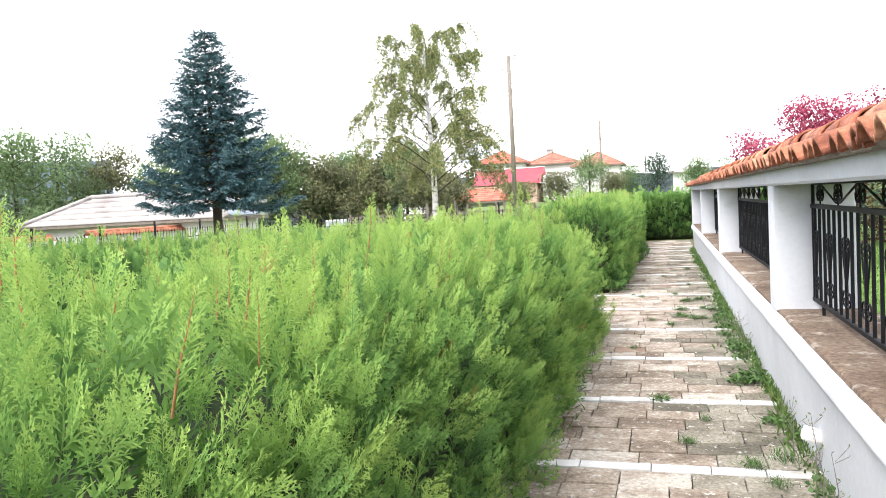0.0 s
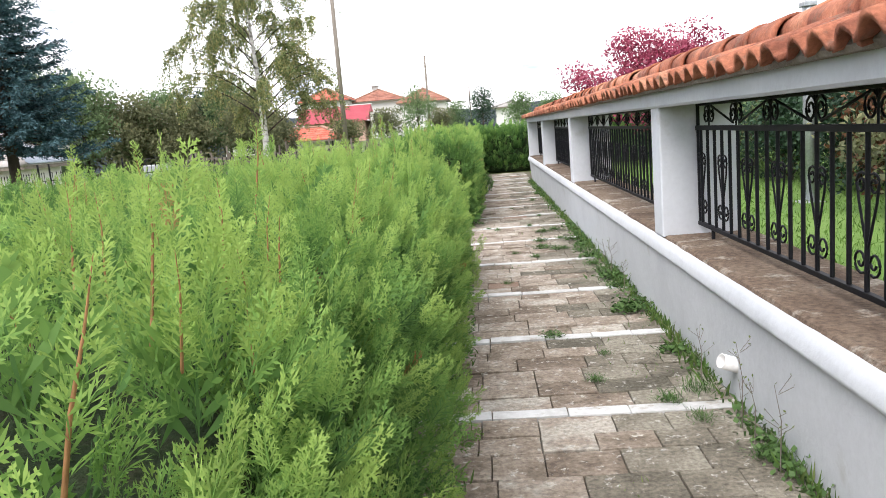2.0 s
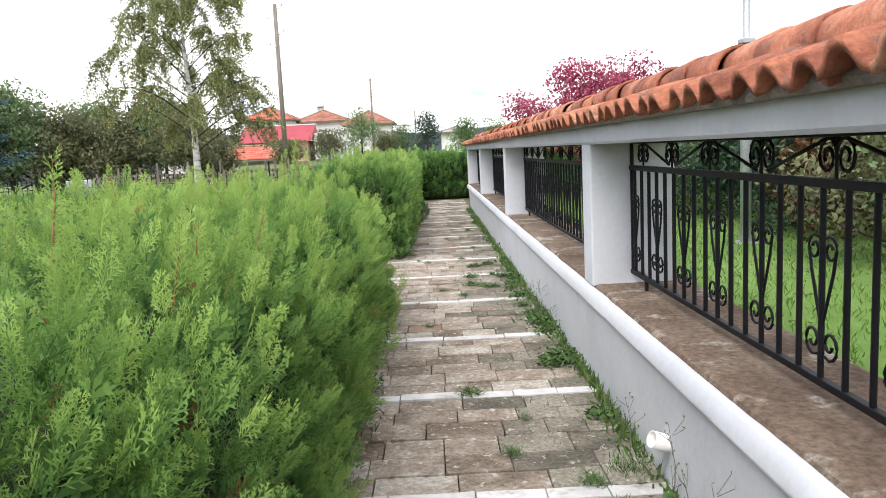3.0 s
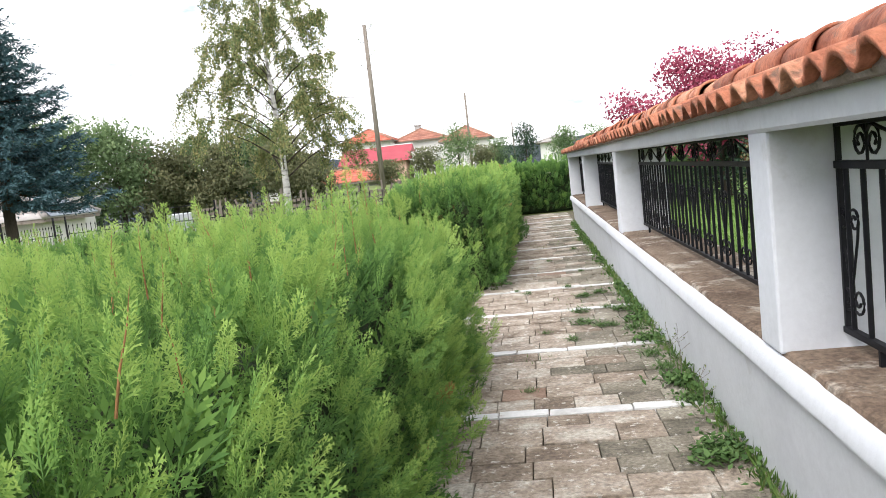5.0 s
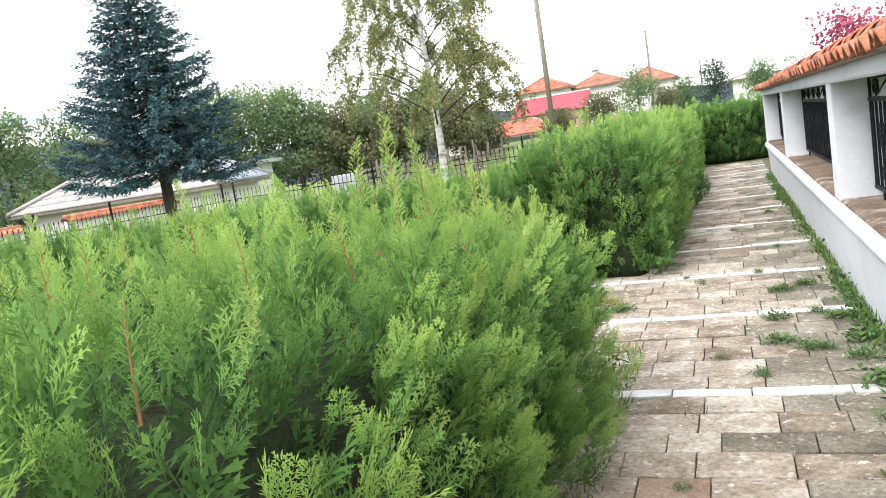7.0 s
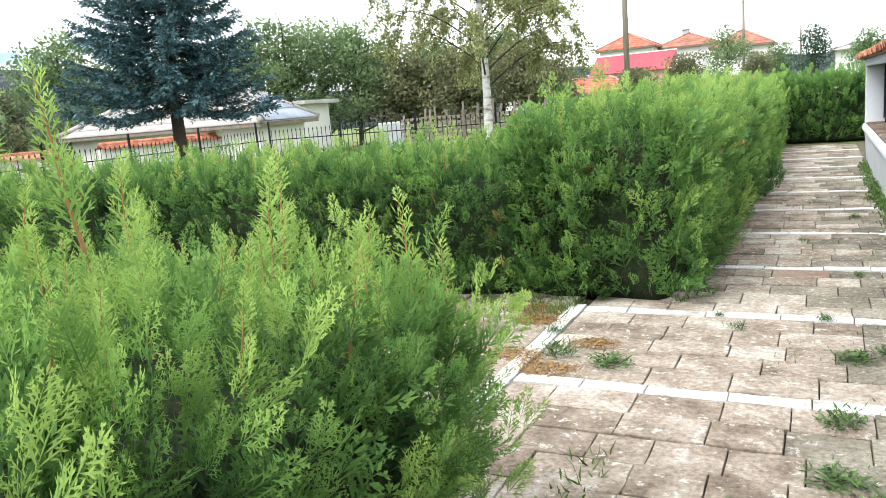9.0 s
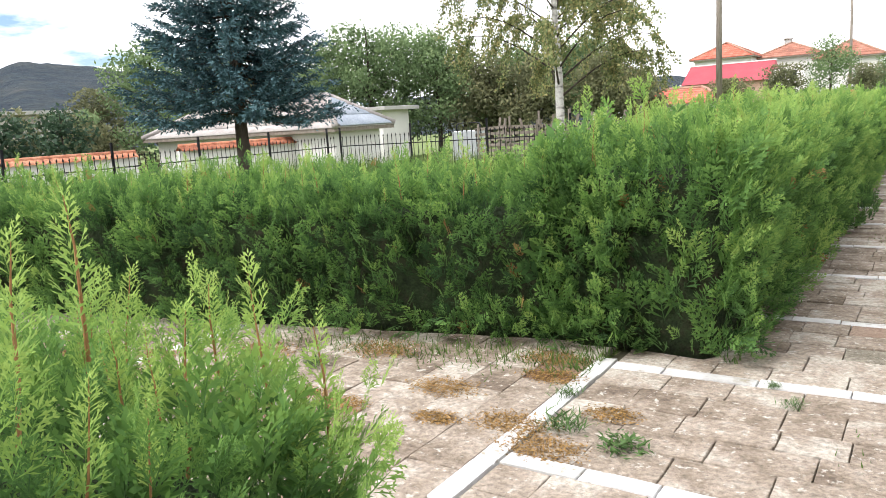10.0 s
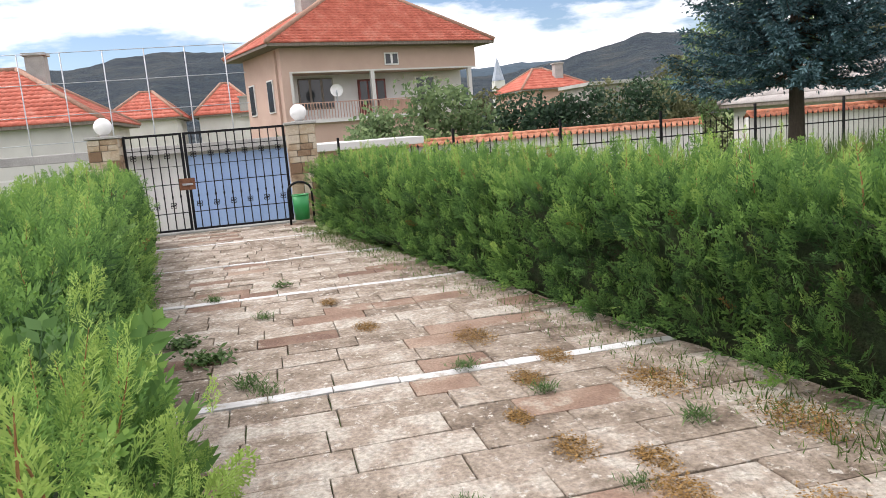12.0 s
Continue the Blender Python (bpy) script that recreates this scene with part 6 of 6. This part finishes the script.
# ---- paving ----
def slab_mesh(seed, material):
    """A unit slab with broken edges, its top at z = 0."""
    r = np.random.default_rng(seed)
    pts = []
    for (ax, ay), (bx, by) in zip([(-.5, -.5), (.5, -.5), (.5, .5), (-.5, .5)], [(.5, -.5), (.5, .5), (-.5, .5), (-.5, -.5)]):
        for f in (0.012, 0.34, 0.66, 0.988):
            f += r.uniform(-0.01, 0.01)
            nx, ny = (ay - by), (bx - ax)
            j = abs(r.normal(0, 0.004))
            pts.append((ax + (bx - ax) * f + nx * j, ay + (by - ay) * f + ny * j))
    p = np.array(pts)
    n = len(p)
    rings = [np.c_[p * 0.980, r.normal(-0.03, 0.03, n)], np.c_[p * 0.995, np.full(n, -0.13)], np.c_[p, np.full(n, -1.0)]]
    V = np.concatenate(rings + [[(r.normal(0, 0.05), r.normal(0, 0.05), 0.04)]])
    F = [(i, (i + 1) % n, 3 * n) for i in range(n)]
    for a in (0, 1):
        F += [(a * n + (i + 1) % n, a * n + i, (a + 1) * n + i, (a + 1) * n + (i + 1) % n) for i in range(n)]
    return mesh_of("paving_slab", V, F, material)


SLABS = {k: [slab_mesh(s + 10 * i, m) for s in range(4)] for i, (k, m) in enumerate((("plain", M_SLAB), ("red", M_SLAB_RED), ("moss", M_SLAB_MOSS), ("marble", M_MARBLE)))}
gp = np.random.default_rng(19)


def lay(parent, x0, x1, y0, y1, kind, name="paving_slab"):
    gap = 0.002
    o = new(name, SLABS[kind][int(gp.integers(0, 4))])
    o.parent = parent
    cx, cy = (x0 + x1) / 2, (y0 + y1) / 2
    z = float(ground_z(np.float64(cx), np.float64(cy))) if cx < -3 else 0.0
    o.location = (cx, cy, z + float(gp.normal(0.0, 0.003)) + (0.004 if kind == "marble" else 0))
    o.scale = (x1 - x0 - gap, y1 - y0 - gap, 0.05)
    o.rotation_euler = (float(gp.normal(0, 0.004)), float(gp.normal(0, 0.004)), float(gp.normal(0, 0.002)))


def lengths(a, b, lo, hi):
    out, u = [], a
    while b - u > hi * 1.3:
        v = u + float(gp.uniform(lo, hi))
        out.append((u, v))
        u = v
    m = 2 if b - u > hi else 1
    out += [(u + (b - u) * i / m, u + (b - u) * (i + 1) / m) for i in range(m)]
    return out


STRIPS = [-2.9, -1.4, 0.1, 1.6, 3.08, 4.555, 5.99, 7.48, 9.03, 10.65, 12.035, 13.43, 14.92, 16.39, 17.87, 19.35, 20.83, 22.31, 23.8, 25.3]
pave_a = tagged(new("pavement_path_south"), "worn pale limestone slab path with white marble strips", "pavement", kind="structure")
pave_b = tagged(new("pavement_path_north"), "worn pale limestone slab path with white marble strips", "pavement", kind="structure")
pave_c = tagged(new("pavement_gate_path"), "patchy limestone and reddish slab path to the gate", "pavement", kind="structure")
for s0, s1 in zip(STRIPS[:-1], STRIPS[1:]):
    home = pave_a if s0 < 10 else pave_b
    left = -0.86 if s0 > 9 and s0 < 12.5 else -0.42
    for x0, x1 in lengths(left, 1.30, 0.3, 0.52):
        lay(home, x0, x1, s0 - 0.055, s0 + 0.055, "marble", "marble_strip")
    rows = max(1, round((s1 - s0 - 0.11) / 0.235))
    edges = np.linspace(s0 + 0.055, s1 - 0.055, rows + 1)
    edges[1:-1] += gp.normal(0, 0.012, rows - 1)
    for r0, r1 in zip(edges[:-1], edges[1:]):
        for x0, x1 in lengths(left, 1.30, 0.24, 0.44):
            m = (x0 + x1) / 2
            odds = 0.9 * float(smooth01(0.35, 1.0, np.float64(m)))
            kind = "moss" if gp.random() < odds else ("red" if gp.random() < 0.025 else "plain")
            lay(home, x0, x1, float(r0), float(r1), kind)


def side_lo(x):
    return float(np.interp(x, [-15, -12.5, -10, -6.7, -3.07, -1.6, -0.9], [7.0, 7.3, 7.6, 8.0, 8.5, 8.8, 9.0]))


def side_hi(x):
    return float(np.interp(x, [-15, -13, -8.4, -5.2, -2.8, -0.9], [10.2, 10.2, 11.1, 11.7, 12.35, 12.5]))


for y0, y1 in lengths(10.2, 12.15, 0.3, 0.5):
    lay(pave_c, -0.985, -0.875, y0, y1, "marble", "marble_strip")
SIDE = [-0.93, -3.9, -7.15, -9.75, -12.5, -14.75]
for s0, s1 in zip(SIDE[:-1], SIDE[1:]):
    if s0 < -1:
        for y0, y1 in lengths(side_lo(s0), side_hi(s0), 0.3, 0.55):
            lay(pave_c, s0 - 0.055, s0 + 0.055, y0, y1, "marble", "marble_strip")
    rows = max(1, round((s0 - s1 - 0.11) / 0.285))
    edges = np.linspace(s0 - 0.055, s1 + 0.055, rows + 1)
    for r0, r1 in zip(edges[:-1], edges[1:]):
        m = (r0 + r1) / 2
        for y0, y1 in lengths(side_lo(m), side_hi(m), 0.38, 0.66):
            kind = "red" if gp.random() < 0.12 else "plain"
            lay(pave_c, float(r1), float(r0), y0, y1, kind)
